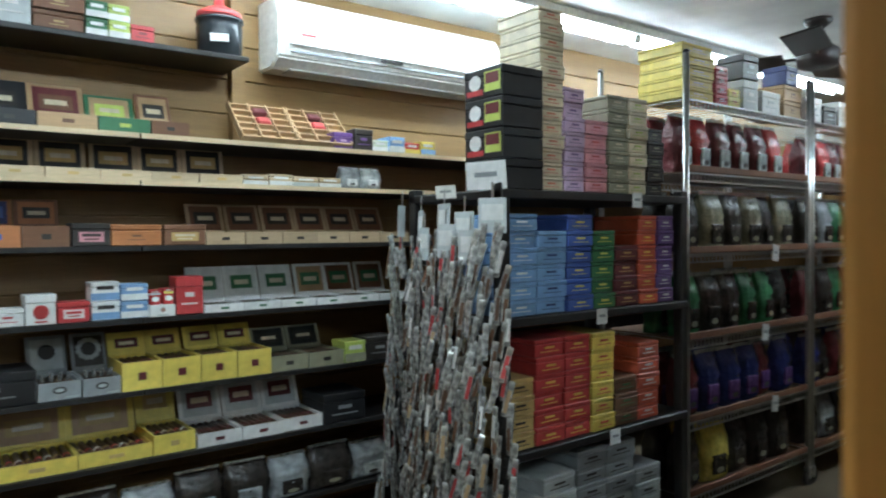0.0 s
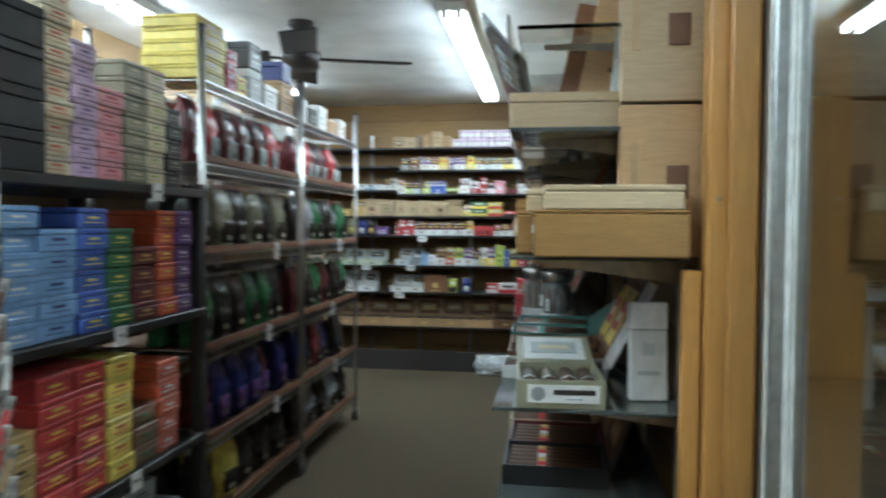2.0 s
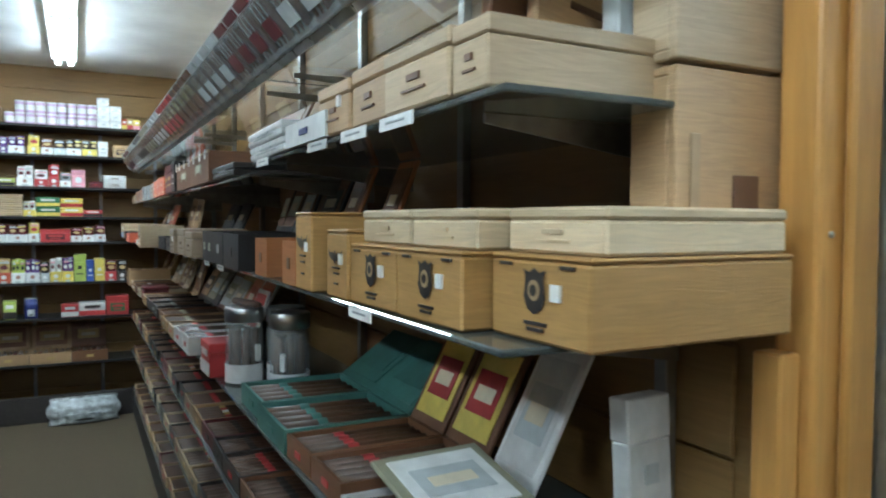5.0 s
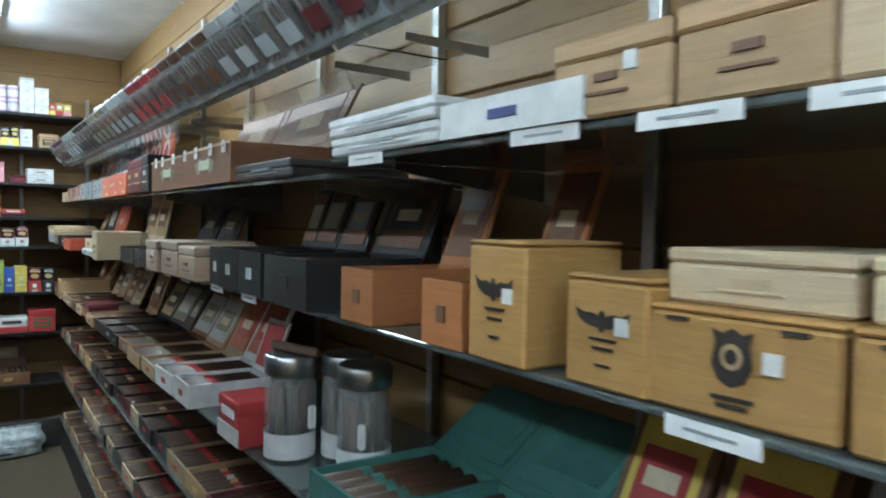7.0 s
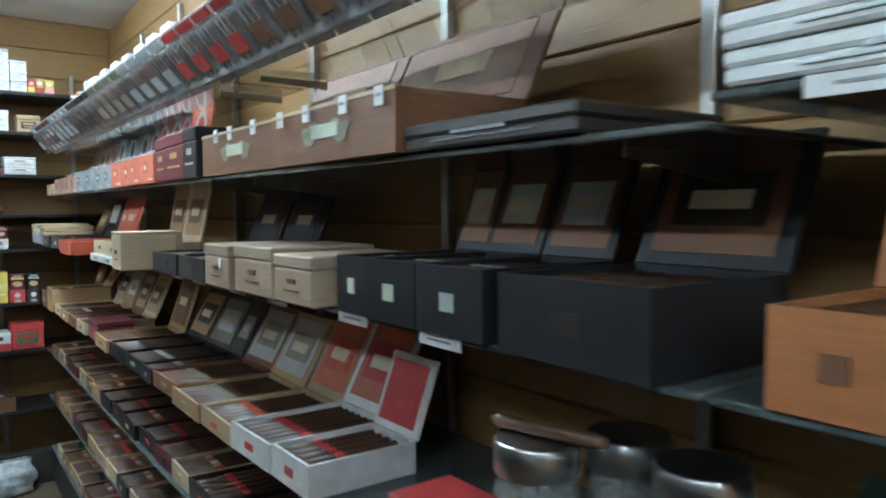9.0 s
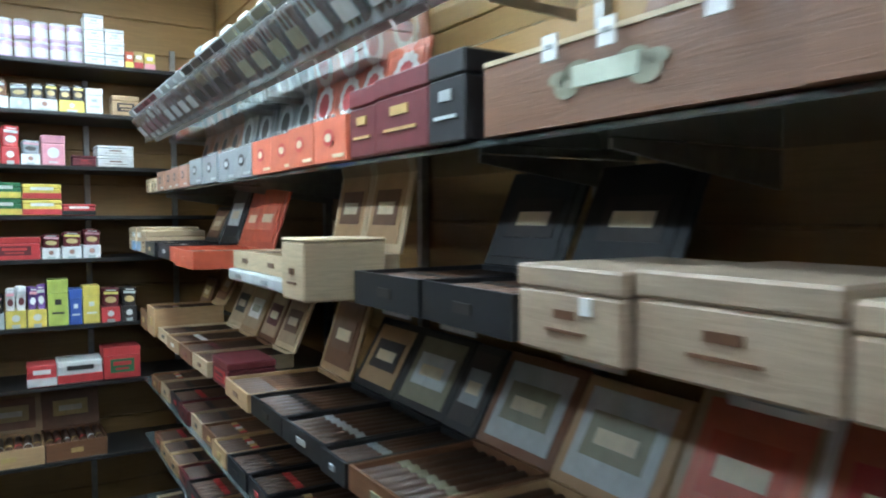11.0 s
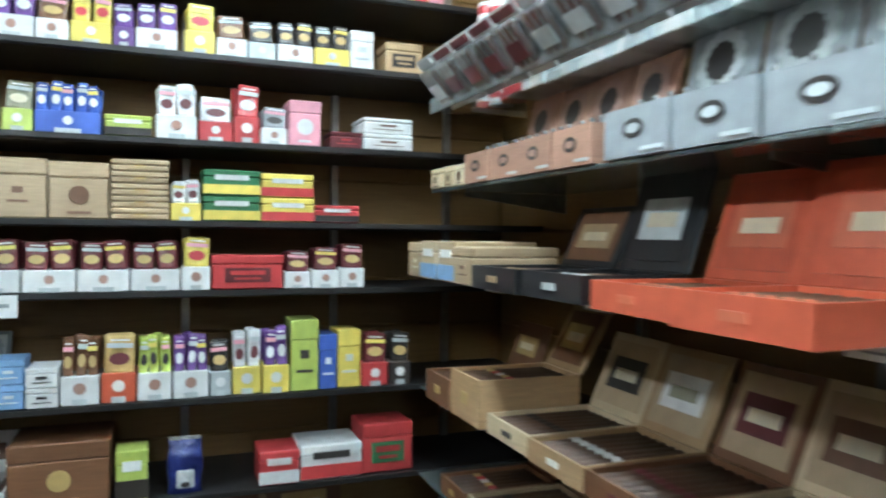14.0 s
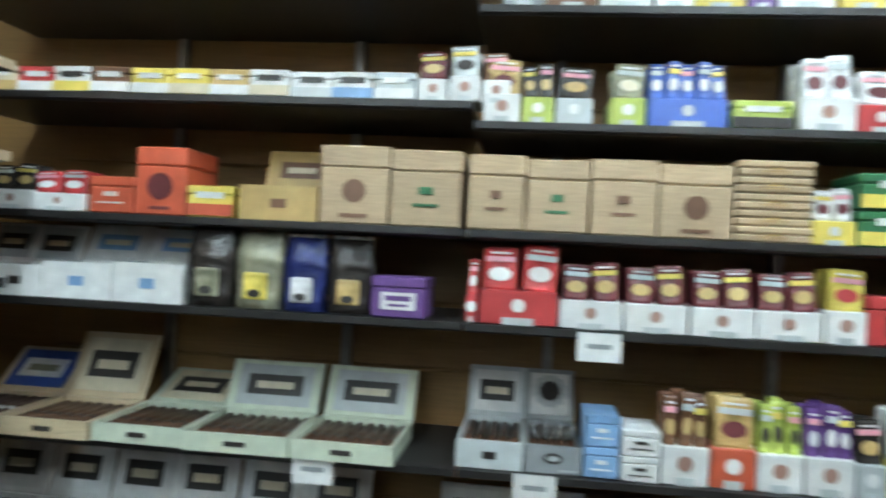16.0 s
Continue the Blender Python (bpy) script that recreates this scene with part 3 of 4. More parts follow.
LEFT = [1.62, 1.455, 1.225, .97, .715, .47, .2]
for i, z in enumerate(LEFT):
    for y0, y1 in ((-2.5, -.72), (-.715, .9), (.905, 4.8)):
        sh = shelf_board("shelf_left", bm_box(XL + .012, y0, z - .018, -1.745, y1, z, .003), BLACK, "black shelf board on the side wall")
        part("shelf_lip", bm_box(-1.7435, y0, z - .016, -1.738, y1, z + .002), BLACK if i > 1 else WOODC["cream"], sh)
sh = shelf_board("shelf_left_top", bm_box(XL + .012, -2.5, 1.945, -1.82, -.28, 1.965, .003), BLACK, "black top shelf on the side wall")
setting("wall_post", bm_box(XL + .012, -.26, 1.62, XL + .06, -.20, H), PANEL, "vertical wooden batten beside the air conditioner", "trim")

ac = tagged(new("air_conditioner"), "white wall-mounted air conditioner", "air conditioner")
b = bmesh.new()
prof = [(0, 0), (.13, 0), (.19, .04), (.215, .10), (.215, .22), (.19, .28), (.15, .30), (0, .30)]
ends = [[b.verts.new((x, y, z)) for x, z in prof] for y in (0, 1.24)]
for i in range(len(prof)):
    j = (i + 1) % len(prof)
    b.faces.new((ends[0][i], ends[0][j], ends[1][j], ends[1][i]))
b.faces.new(ends[0][::-1])
b.faces.new(ends[1])
bmesh.ops.bevel(b, geom=[e for e in b.edges], offset=.008, segments=2, affect="EDGES")
part("body", b, WHITE, ac)
part("front_panel", bm_box(.216, .05, .09, .221, 1.19, .25, .002), WHITE, ac)
part("louvre", bm_box(.06, .08, -.004, .15, 1.04, .004, .003), plain("louvre_grey", (.45, .46, .45), .4), ac, "grey air outlet flap", )
part("louvre_gap", bm_box(.197, .06, .062, .206, 1.06, .070), paper("grey"), ac)
part("badge", bm_box(.221, .10, .13, .2225, .17, .142), paper("red"), ac, "small red badge")
part("sensor_window", bm_box(.2165, .50, .075, .2195, .62, .088, .004), paper("dark"), ac, "dark oval sensor window")
ac.matrix_basis = pose(XL + .012, -.12, 1.975)


def wire_rack(length):
    root = new("wire_rack")
    D = .44
    for x in (0, D):
        for y in (.013, length - .013):
            p = part("post", bm_tube(.0127, .0127, .09, 1.99, 12, at=(-x, y)), STEEL, root)
            part("cap", bm_lathe([(.0135, 1.985), (.0135, 1.995), (.006, 2.0)], 12), paper("dark"), p, "", Matrix.Translation((-x, y, 0)))
            c = part("caster", bm_tube(.035, .035, -.012, .012, 16), paper("dark"), root, "black rubber caster wheel", Matrix.Translation((-x, y, .036)) @ Matrix.Rotation(radians(90), 4, "Y"))
            part("caster_fork", bm_box(-x - .016, y - .012, .03, -x + .016, y + .012, .092, .004), STEEL, root)
    for z in RACKZ:
        b = bmesh.new()
        for x in (0, D):
            for dz in (0, -.032):
                bm_box(-x - .003, .02, z + dz - .003, -x + .003, length - .02, z + dz + .003, 0, b)
            n = int(length / .03)
            for i in range(n):
                y = .03 + i * (length - .06) / n
                bm_box(-x - .002, y, z - .03, -x + .002, y + .004, z, 0, b)
        for i in range(18):
            y = .03 + i * (length - .06) / 17
            bm_box(-D, y - .0015, z, 0, y + .0015, z + .003, 0, b)
        part("wire_shelf", b, STEEL, root)
        if z < 1.8:
            part("shelf_liner", bm_box(-.004, .03, z + .006, .008, length - .03, z + .034, .002), plain("wood_edge", (.22, .10, .055), .6), root, "reddish-brown wooden shelf edging")
            part("shelf_sheet", bm_box(-D + .01, .03, z + .0035, -.006, length - .03, z + .009), paper("brown"), root)
    return tagged(root, "chrome wire shelving rack on caster wheels with wooden edging", "wire rack", "wire racks in the aisle")


RACKZ = [1.80, 1.50, 1.165, .81, .47, .16]
XR, YR = -.815, 1.14
wire_rack(1.05).matrix_basis = pose(XR, YR, 0)
wire_rack(1.05).matrix_basis = pose(XR, YR + 1.06, 0)

# black display unit in front of the racks
unit = tagged(new("black_display_shelf"), "black shelving unit stacked with cigar cartons", "display shelf")
UZ = [1.40, .985, .545, .12]
for x in (-1.27, -.80):
    for y in (.13, 1.09):
        part("upright", bm_box(x - .02, y - .02, 0, x + .02, y + .02, 1.42, .003), BLACK, unit)
for z in UZ:
    part("shelf", bm_box(-1.29, .11, z - .03, -.775, 1.11, z, .004), BLACK, unit)

# ---- goods ----
C, O, T, P = carton, open_box, pack_tray, pouch


def uneven(n, make):
    return [make(i) for i in range(n)]


# black unit: stacks of small cartons seen edge-on, facing the aisle
def stack_unit(z, y, specs, depth=.22):
    for w, h, n, c, lab in specs:
        for k in range(n):
            key, mk = carton(w, depth, h, c, lab, 1)
            put(key, mk, pose(-.79 - rng.uniform(0, .012), y, z + .002 + k * (h + .001), 0, 0, 90 + rng.uniform(-1.5, 1.5)))
        y += w + .004


stack_unit(UZ[0], .30, [(.115, .046, 10, "cream", "orange"), (.10, .05, 7, "violet", "purple"), (.12, .05, 5, "pink", "red"), (.11, .05, 7, "olive", "cream"), (.11, .05, 7, "cream", "lime"), (.10, .05, 5, "dark", "olive")], .2)
stack_unit(UZ[0] + .472, .30, [(.115, .046, 3, "cream", "orange")], .2)
stack_unit(UZ[1], .14, [(.14, .055, 6, "sky", "white"), (.14, .055, 5, "sky", "navy"), (.13, .055, 6, "blue", "yellow"), (.12, .055, 5, "green", "yellow"), (.13, .055, 4, "maroon", "gold"), (.11, .055, 6, "hot", "yellow"), (.10, .055, 6, "purple", "white")])
stack_unit(UZ[2], .14, [(.13, .058, 4, "gold", "dark"), (.14, .058, 6, "red", "yellow"), (.13, .058, 6, "red", "yellow"), (.12, .058, 6, "yellow", "red"), (.13, .058, 3, "brown", "green"), (.13, .058, 5, "hot", "white")])
stack_unit(UZ[3], .14, [(.17, .06, 4, "white", "dark"), (.16, .06, 5, "lgrey", "dark"), (.15, .06, 6, "grey", "dark"), (.16, .06, 6, "grey", "dark"), (.15, .06, 4, "grey", "dark")])
for k in range(4):
    key, mk = carton(.19, .18, .098, "black", "maroon", 6)
    put(key, mk, pose(-.98, .13, UZ[0] + .002 + k * .0995, 0, 0, 0))
# hanging strips of wrapped cigars on the end of the unit
SILVER = plain("silver_film", (.50, .50, .48), .2, .3, 45, .3, 1.6, .8)


def hanging_strip(n, seed):
    r = random.Random(seed)
    root = new("hanging_strip")
    part("card", bm_box(-.045, -.002, -.11, .045, 0, 0), paper("lgrey"), root)
    part("card_print", bm_box(-.035, -.004, -.07, .035, -.002, -.02), paper("white"), root)
    part("hook", bm_box(-.004, -.002, 0, .004, .002, .05, .001), STEEL, root)
    for k in range(n):
        z = -.09 - k * .060
        for i in range(4):
            x = -.045 + i * .030 + r.uniform(-.008, .008) + .0016 * k * (i - 1.5)
            tilt = r.uniform(2, 20)
            m = pose(x, r.uniform(-.03, 0), z + r.uniform(-.015, .015), r.uniform(-6, 10), tilt, r.uniform(-35, 35))
            sleeve = part("sleeve", bm_box(-.011, -.010, -.115, .011, -.003, 0, .003), SILVER, root, "", m)
            if r.random() < .6:
                part("cigar", bm_box(-.006, -.0125, -.10, .006, -.0102, -.03), paper(r.choice(["cigar", "cigar", "white", "red", "tan", "brown"])), sleeve)
    return tagged(root, "hanging strip of clear-wrapped cigars clipped to the unit", "hanging strip", "hanging cigar strips")


for k, (x, y, yaw, z, n) in enumerate([(-.78, .075, 35, 1.37, 19), (-.90, .06, 5, 1.33, 19), (-1.02, .07, -10, 1.36, 18), (-1.14, .06, -25, 1.34, 18), (-.84, .035, 18, 1.27, 17), (-1.2, .02, -50, 1.36, 18), (-.96, .03, 0, 1.29, 18), (-1.08, .03, -15, 1.28, 18)]):
    hanging_strip(n, k).matrix_basis = pose(x, y, z, -2, 0, yaw)
for x, z, w, h in ((-.92, 1.40, .16, .09), (-1.09, 1.38, .09, .045)):
    key, mk = price_tag(w, h)
    put(key, mk, pose(x, .09, z, 6, 0, 12))

# racks: bags per tier
def bags(z, y0, y1, w, h, cs, lab):
    y, i = y0, 0
    while y + w < y1:
        key, mk = pouch(w, .1, h, cs[i % len(cs)], lab)
        put(key, mk, pose(XR - .03 - rng.uniform(0, .03), y, z + .011, 0, 0, 90 + rng.uniform(-7, 7)))
        if rng.random() < .8:
            put(key, mk, pose(XR - .17, y + .01, z + .011, 0, 0, 90 + rng.uniform(-5, 5)))
        y += w + rng.uniform(.004, .02)
        i += 1


bags(1.50, YR + .04, YR + 1.04, .135, .24, ["maroon", "red", "maroon", "maroon"], "lgrey")
bags(1.50, YR + 1.10, YR + 2.09, .135, .22, ["maroon", "red", "maroon"], "lgrey")
bags(1.165, YR + .04, YR + 1.04, .15, .25, ["dark", "olive", "dark", "olive"], "dark")
bags(1.165, YR + 1.10, YR + 2.09, .15, .24, ["dark", "grey", "green"], "dark")
bags(.81, YR + .04, YR + 1.04, .15, .25, ["green", "dark", "dark", "green"], "dark")
bags(.81, YR + 1.10, YR + 2.09, .15, .24, ["maroon", "dark", "green"], "dark")
bags(.47, YR + .04, YR + 1.04, .15, .25, ["maroon", "navy", "navy", "navy"], "purple")
bags(.47, YR + 1.10, YR + 2.09, .15, .24, ["navy", "dark", "maroon"], "dark")
bags(.16, YR + .04, YR + 1.04, .17, .25, ["dark", "yellow", "dark", "dark"], "dark")
bags(.16, YR + 1.10, YR + 2.09, .17, .22, ["dark", "grey"], "dark")
for y, z, w, d, h, c, lab, n in [(.88, 1.42 + .37, .24, .22, .042, "yellow", "yellow", 0), (1.16, 1.81, .22, .22, .045, "yellow", "cream", 5), (1.40, 1.81, .09, .12, .04, "red", "white", 4), (1.50, 1.81, .09, .12, .038, "yellow", "red", 2),
                           (1.62, 1.81, .12, .15, .13, "lgrey", "white", 1), (1.78, 1.81, .17, .16, .10, "white", "lgrey", 1), (1.62, 1.945, .13, .13, .11, "dark", "grey", 1), (1.98, 1.81, .18, .2, .075, "w_tan", "", 2), (2.0, 1.965, .12, .12, .09, "navy", "dark", 1),
                           (2.2, 1.81, .16, .16, .12, "white", "grey", 1), (2.38, 1.81, .14, .14, .09, "dark", "grey", 1), (2.55, 1.81, .16, .16, .13, "white", "lgrey", 1), (2.74, 1.81, .18, .2, .08, "w_tan", "", 1), (2.95, 1.81, .14, .14, .11, "white", "tan", 1)]:
    for k in range(n):
        key, mk = carton(w, d, h, c, lab, 1)
        put(key, mk, pose(XR - .02, y, z + k * (h + .001), 0, 0, 90 + rng.uniform(-3, 3)))
for y in (YR + .62, YR + 1.6):
    for z in (1.16, .46, .80):
        key, mk = price_tag(.055, .075)
        put(key, mk, pose(XR + .013, y + rng.uniform(-.1, .1), z - .035, 0, 8, 90))
for y in (.55, .75, .62):
    key, mk = price_tag(.055, .055)
    put(key, mk, pose(-.77, y, (UZ[0], UZ[1], UZ[2])[int(y * 100) % 3] - .05, 0, 0, 90))

# back wall, main bay
F = 4.876
row("back", 1.95, -.93, F + .03, [(C(.10, .12, .10, "w_beige"),), (C(.10, .12, .095, "w_beige", "", 1),), .06, (C(.06, .12, .12, "w_tan", "", 1),), .01, (C(.08, .12, .035, "w_beige", "", 1), 4), (C(.08, .12, .033, "w_tan", "", 1), 3), .01] + [(can(.028, .075, "violet", "white"), 1 if i == 0 else 2) for i in range(9)] + [(C(.07, .1, .05, "white", "lgrey", 1), 4), (C(.07, .1, .05, "white", "lgrey", 1), 3), (C(.03, .06, .07, "hot", "yellow", 3),), (C(.035, .06, .075, "gold", "red", 3),), (C(.04, .06, .07, "yellow", "pink", 3),)])
row("back", 1.757, -.86, F, [(T(.075, .1, .11, "grey", "dark", 1),), (T(.09, .1, .12, "brown", "brown", 1),), (T(.09, .1, .12, "white", "purple", 2),), (T(.065, .1, .11, "white", "brown", 1),), (T(.085, .1, .12, "yellow", "yellow", 2),), (T(.045, .1, .11, "purple", "purple", 1),), (T(.09, .1, .115, "white", "purple", 2),), .012, (T(.07, .1, .13, "yellow", "yellow", 1),), (T(.072, .1, .11, "white", "brown", 1),), (T(.066, .1, .105, "lgrey", "dark", 1),), (T(.09, .1, .11, "white", "dark", 2),), (T(.09, .1, .11, "yellow", "dark", 2),), (C(.06, .1, .10, "white", "lgrey", 1),), .03, (C(.1, .1, .08, "tan"),)])
row("back", 1.549, -.885, F, [(T(.065, .1, .125, "white", "gold", 1),), (T(.055, .1, .11, "lime", "dark", 2),), (T(.065, .1, .11, "lgrey", "dark", 1),), .028, (T(.06, .1, .12, "lime", "olive", 1),), (T(.135, .1, .12, "blue", "blue", 5),), .004, (C(.10, .1, .05, "lime", "dark", 3),), .006, (T(.092, .1, .135, "white", "white", 2),), (T(.08, .1, .115, "red", "white", 1),), (T(.06, .1, .155, "red", "red", 1),), (T(.065, .1, .10, "white", "grey", 1),), (C(.08, .1, .115, "pink", "white", 2),), .02, (C(.085, .1, .042, "maroon", "red", 1),), (C(.135, .12, .042, "white", "brown", 1), 2)])
row("back", 1.355, -.905, F, [(C(.10, .14, .135, "w_beige", "brown", 1),), (C(.11, .14, .13, "w_beige", "green", 1),), (C(.115, .14, .135, "w_beige", "brown", 1),), (C(.125, .14, .13, "w_beige", "brown", 2),), (C(.125, .14, .027, "w_beige", "gold", 1), 5), (T(.07, .1, .1, "yellow", "white", 2),), (C(.135, .12, .062, "green", "yellow", 3), 2), (C(.13, .12, .06, "yellow", "red", 3), 2), (C(.115, .12, .045, "red", "dark", 3),)])
row("back", 1.187, -.90, F, [(T(.02, .1, .12, "red", "red", 1),), (T(.14, .12, .145, "red", "red", 2),)] + [(T(.108, .1, .12, "white", "maroon", 2),)] * 4 + [(T(.065, .1, .135, "white", "yellow", 1),), (C(.172, .12, .085, "red", "maroon", 0),), (T(.065, .1, .10, "white", "maroon", 1),), (T(.07, .1, .11, "white", "maroon", 1),), (T(.065, .1, .12, "white", "maroon", 1),)])
row("back", .925, -.905, F, [(O(.12, .2, .05, "lgrey", "white", 62, .11, 5, "dark"),), (O(.10, .2, .05, "grey", "white", 62, .11, 5, "dark"),), (C(.06, .1, .055, "sky", "white", 1), 2), (C(.065, .1, .045, "white", "dark", 1), 2), (T(.08, .1, .16, "white", "brown", 3),), (T(.075, .1, .165, "hot", "gold", 1),), (T(.075, .1, .155, "white", "lime", 3),), (T(.08, .1, .155, "white", "purple", 3),), (T(.05, .1, .14, "lgrey", "dark", 1),), (T(.068, .1, .16, "yellow", "white", 2),), (T(.065, .1, .165, "yellow", "purple", 2),), (C(.07, .12, .18, "lime", "dark", 1),), (C(.045, .1, .14, "blue", "white", 1),), (C(.06, .1, .15, "yellow", "white", 1),), (T(.07, .1, .145, "red", "maroon", 1),), (T(.06, .1, .145, "dark", "dark", 1),)])
row("back", .69, -1.0, F, [.05, (O(.15, .16, .05, "white", "white", 70, .10, 5, "brown"),), (O(.14, .16, .05, "white", "white", 70, .10, 5, "brown"),), (C(.21, .18, .15, "w_brown", "", 2),), .01, (C(.07, .08, .12, "lime", "dark", 3),), .04, (P(.08, .05, .13, "navy", "lgrey"),), .13, (C(.10, .12, .085, "red", "white", 3),), (C(.16, .14, .09, "white", "red", 3),), (C(.14, .12, .13, "red", "green", 0),)])
row("back", .39, -1.0, F, [(O(.24, .24, .07, "w_tan", "w_brown", 75, .16, 7),), (O(.23, .24, .07, "w_tan", "w_brown", 78, .16, 7),), (O(.23, .24, .07, "w_tan", "w_brown", 75, .16, 7),), (O(.24, .24, .07, "w_tan", "w_brown", 72, .16, 7),), (O(.22, .24, .07, "w_brown", "w_brown", 75, .16, 7),)])
# back wall, second bay
row("back", 1.792, -1.95, F, [(T(.08, .1, .10, "white", "brown", 1),), (C(.1, .1, .06, "white", "red", 3),), (T(.08, .1, .1, "lgrey", "dark", 1),)])
row("back", 1.584, -1.95, F, [(C(.07, .12, .035, "white", "red", 3),)] + [(C(.075, .12, .05, c, l, 3),) for c, l in (("cream", "gold"), ("red", "white"), ("white", "yellow"), ("brown", "white"), ("yellow", "white"), ("yellow", "cream"), ("gold", "white"), ("white", "cream"), ("white", "lgrey"), ("white", "sky"), ("lgrey", "white"))] + [(T(.055, .1, .10, "white", "maroon", 1),), (T(.055, .1, .11, "white", "lgrey", 1),), (T(.05, .1, .10, "white", "brown", 1),)])
row("back", 1.355, -1.95, F, [(C(.10, .12, .06, "white", "green", 1),), (T(.09, .1, .09, "white", "dark", 2),), (T(.11, .1, .08, "white", "red", 2),), (C(.09, .12, .07, "hot", "white", 1),), (C(.10, .14, .13, "hot", "maroon", 2),), (C(.09, .12, .06, "yellow", "hot", 3),), .01, (O(.15, .12, .065, "gold", "gold", 70, .09, 5, "brown"),), (C(.13, .14, .145, "w_beige", "", 2),), (C(.13, .14, .14, "w_beige", "green", 1),)])
row("back", 1.187, -1.95, F, [(O(.11, .12, .06, "white", "lgrey", 66, .09, 5, "dark"),), (O(.11, .12, .06, "white", "lgrey", 66, .09, 5, "dark"),), (O(.14, .12, .07, "white", "white", 60, .09, 5, "sky"),), (O(.14, .12, .075, "white", "white", 60, .08, 5, "sky"),), (P(.09, .07, .16, "dark", "olive"),), (P(.09, .07, .15, "olive", "yellow"),), (P(.08, .06, .14, "navy", "white"),), (P(.085, .06, .14, "dark", "gold"),), (C(.10, .1, .075, "purple", "white", 0),)])
row("back", .925, -1.95, F - .03, [(O(.17, .2, .035, "w_cream", "blue", 40, .13, 7, "white"),), (O(.18, .2, .035, "w_cream", "cream", 62, .15, 7, "dark"),), (O(.18, .2, .035, "mint", "cream", 22, .14, 7, "dark"),), (O(.20, .2, .035, "mint", "lgrey", 62, .11, 8, "dark"),), (O(.19, .2, .035, "mint", "lgrey", 62, .11, 8, "dark"),)])
row("back", .69, -1.95, F, [(O(.14, .16, .05, "white", "white", 74, .13, 6, "dark"),)] * 6)
row("back", .39, -1.95, F, [(O(.24, .24, .07, "w_tan", "w_brown", 75, .16, 7),)] * 4)
for x, z in ((-.70, 1.135), (-.80, .88), (-.9, .64), (-1.2, .88)):
    key, mk = price_tag(.075, .05)
    put(key, mk, pose(x, 4.862, z, 0, 0, 0))

# right wall, shelf of boxes at eye height
R = .345
row("right", 1.448, -4.84, R - .01, [(C(.07, .16, .05, "w_cream", "", 2),), (C(.07, .16, .052, "w_cream", "", 2),), (C(.065, .16, .05, "cream", "brown", 2),)] + [(O(.135, .15, .068, "w_rose", "w_rose", 76, .15, 6, "dark"),)] * 4)
row("right", 1.448, -4.03, R - .01, [(O(.155, .15, .075, "grey", "grey", 80, .15, 5, "dark"),)] * 4)
row("right", 1.448, -3.375, R - .02, [(O(.135, .14, .075, "orange", "orange", 80, .16, 6, "red"),)] * 4 + [(C(.10, .2, .11, "maroon", "gold", 1),), (C(.16, .2, .112, "maroon", "gold", 1),), (C(.085, .2, .115, "black", "lgrey", 1),)])
row("right", 1.448, -2.43, R - .02, [(O(.40, .22, .085, "w_brown", "w_brown", 66, .17, 9, "gold"),), (O(.41, .22, .085, "w_brown", "w_brown", 64, .18, 9, "gold"),), (C(.30, .24, .032, "dark", "grey", 1),)])
row("right", 1.470, -1.165, R - .01, [(C(.31, .22, .027, "white", "lgrey", 1), 2), (O(.24, .2, .04, "white", "white", 30, .16, 5, "navy"),)])
row("right", 1.470, -.655, R - .01, [(C(.135, .24, .075, "w_tan", "dark", 1, True),), (C(.13, .24, .08, "w_tan", "dark", 1),), (C(.17, .26, .075, "w_beige", "brown", 1),), (C(.07, .26, .07, "w_beige", "brown", 1),)])
# second shelf
row("right", 1.222, -4.80, R - .09, [(C(.105, .2, .085, "w_beige", "cream", 1),), (C(.105, .2, .09, "w_cream", "sky", 3),), (C(.10, .2, .09, "w_beige", "sky", 3),), (C(.10, .2, .08, "w_beige", "", 1),), (O(.20, .2, .045, "black", "w_brown", 66, .13, 6, "tan"),), (O(.19, .2, .045, "black", "black", 72, .19, 6, "lgrey"),)])
row("right", 1.222, -3.94, R - .09, [(O(.18, .2, .042, "hot", "hot", 72, .17, 7, "orange"),)])
row("right", 1.222, -3.735, R - .12, [(O(.20, .2, .045, "hot", "hot", 72, .17, 7, "orange"),)])
board = part("display_board", bm_box(R - .10, 2.905, 1.2232, R + .14, 3.25, 1.246, .003), paper("lgrey"))
for y in (2.98, 3.15):
    part("board_print", bm_box(R - .102, y, 1.231, R - .10, y + .04, 1.239), paper("grey"), board)
tagged(board, "pale grey display board under two cream cigar boxes", "display board")
row("right", 1.2465, -3.245, R - .09, [(O(.16, .22, .036, "w_cream", "w_tan", 78, .18, 7, "brown"),), (O(.165, .22, .036, "w_cream", "w_tan", 78, .18, 7, "brown"),)])
row("right", 1.222, -2.903, R - .10, [(C(.042, .16, .092, "w_cream", "brown", 1),)])
row("right", 1.222, -2.855, R - .12, [(C(.10, .14, .098, "w_cream", "brown", 1),)])
row("right", 1.222, -2.72, R - .05, [(O(.19, .24, .05, "black", "black", 66, .17, 7, "dark"),), (O(.2, .24, .05, "black", "black", 66, .17, 7, "dark"),), .01, (C(.15, .2, .085, "w_driftwood", "", 1, True),), (C(.18, .2, .088, "w_driftwood", "", 1),), (C(.14, .2, .08, "w_driftwood", "", 1),)])
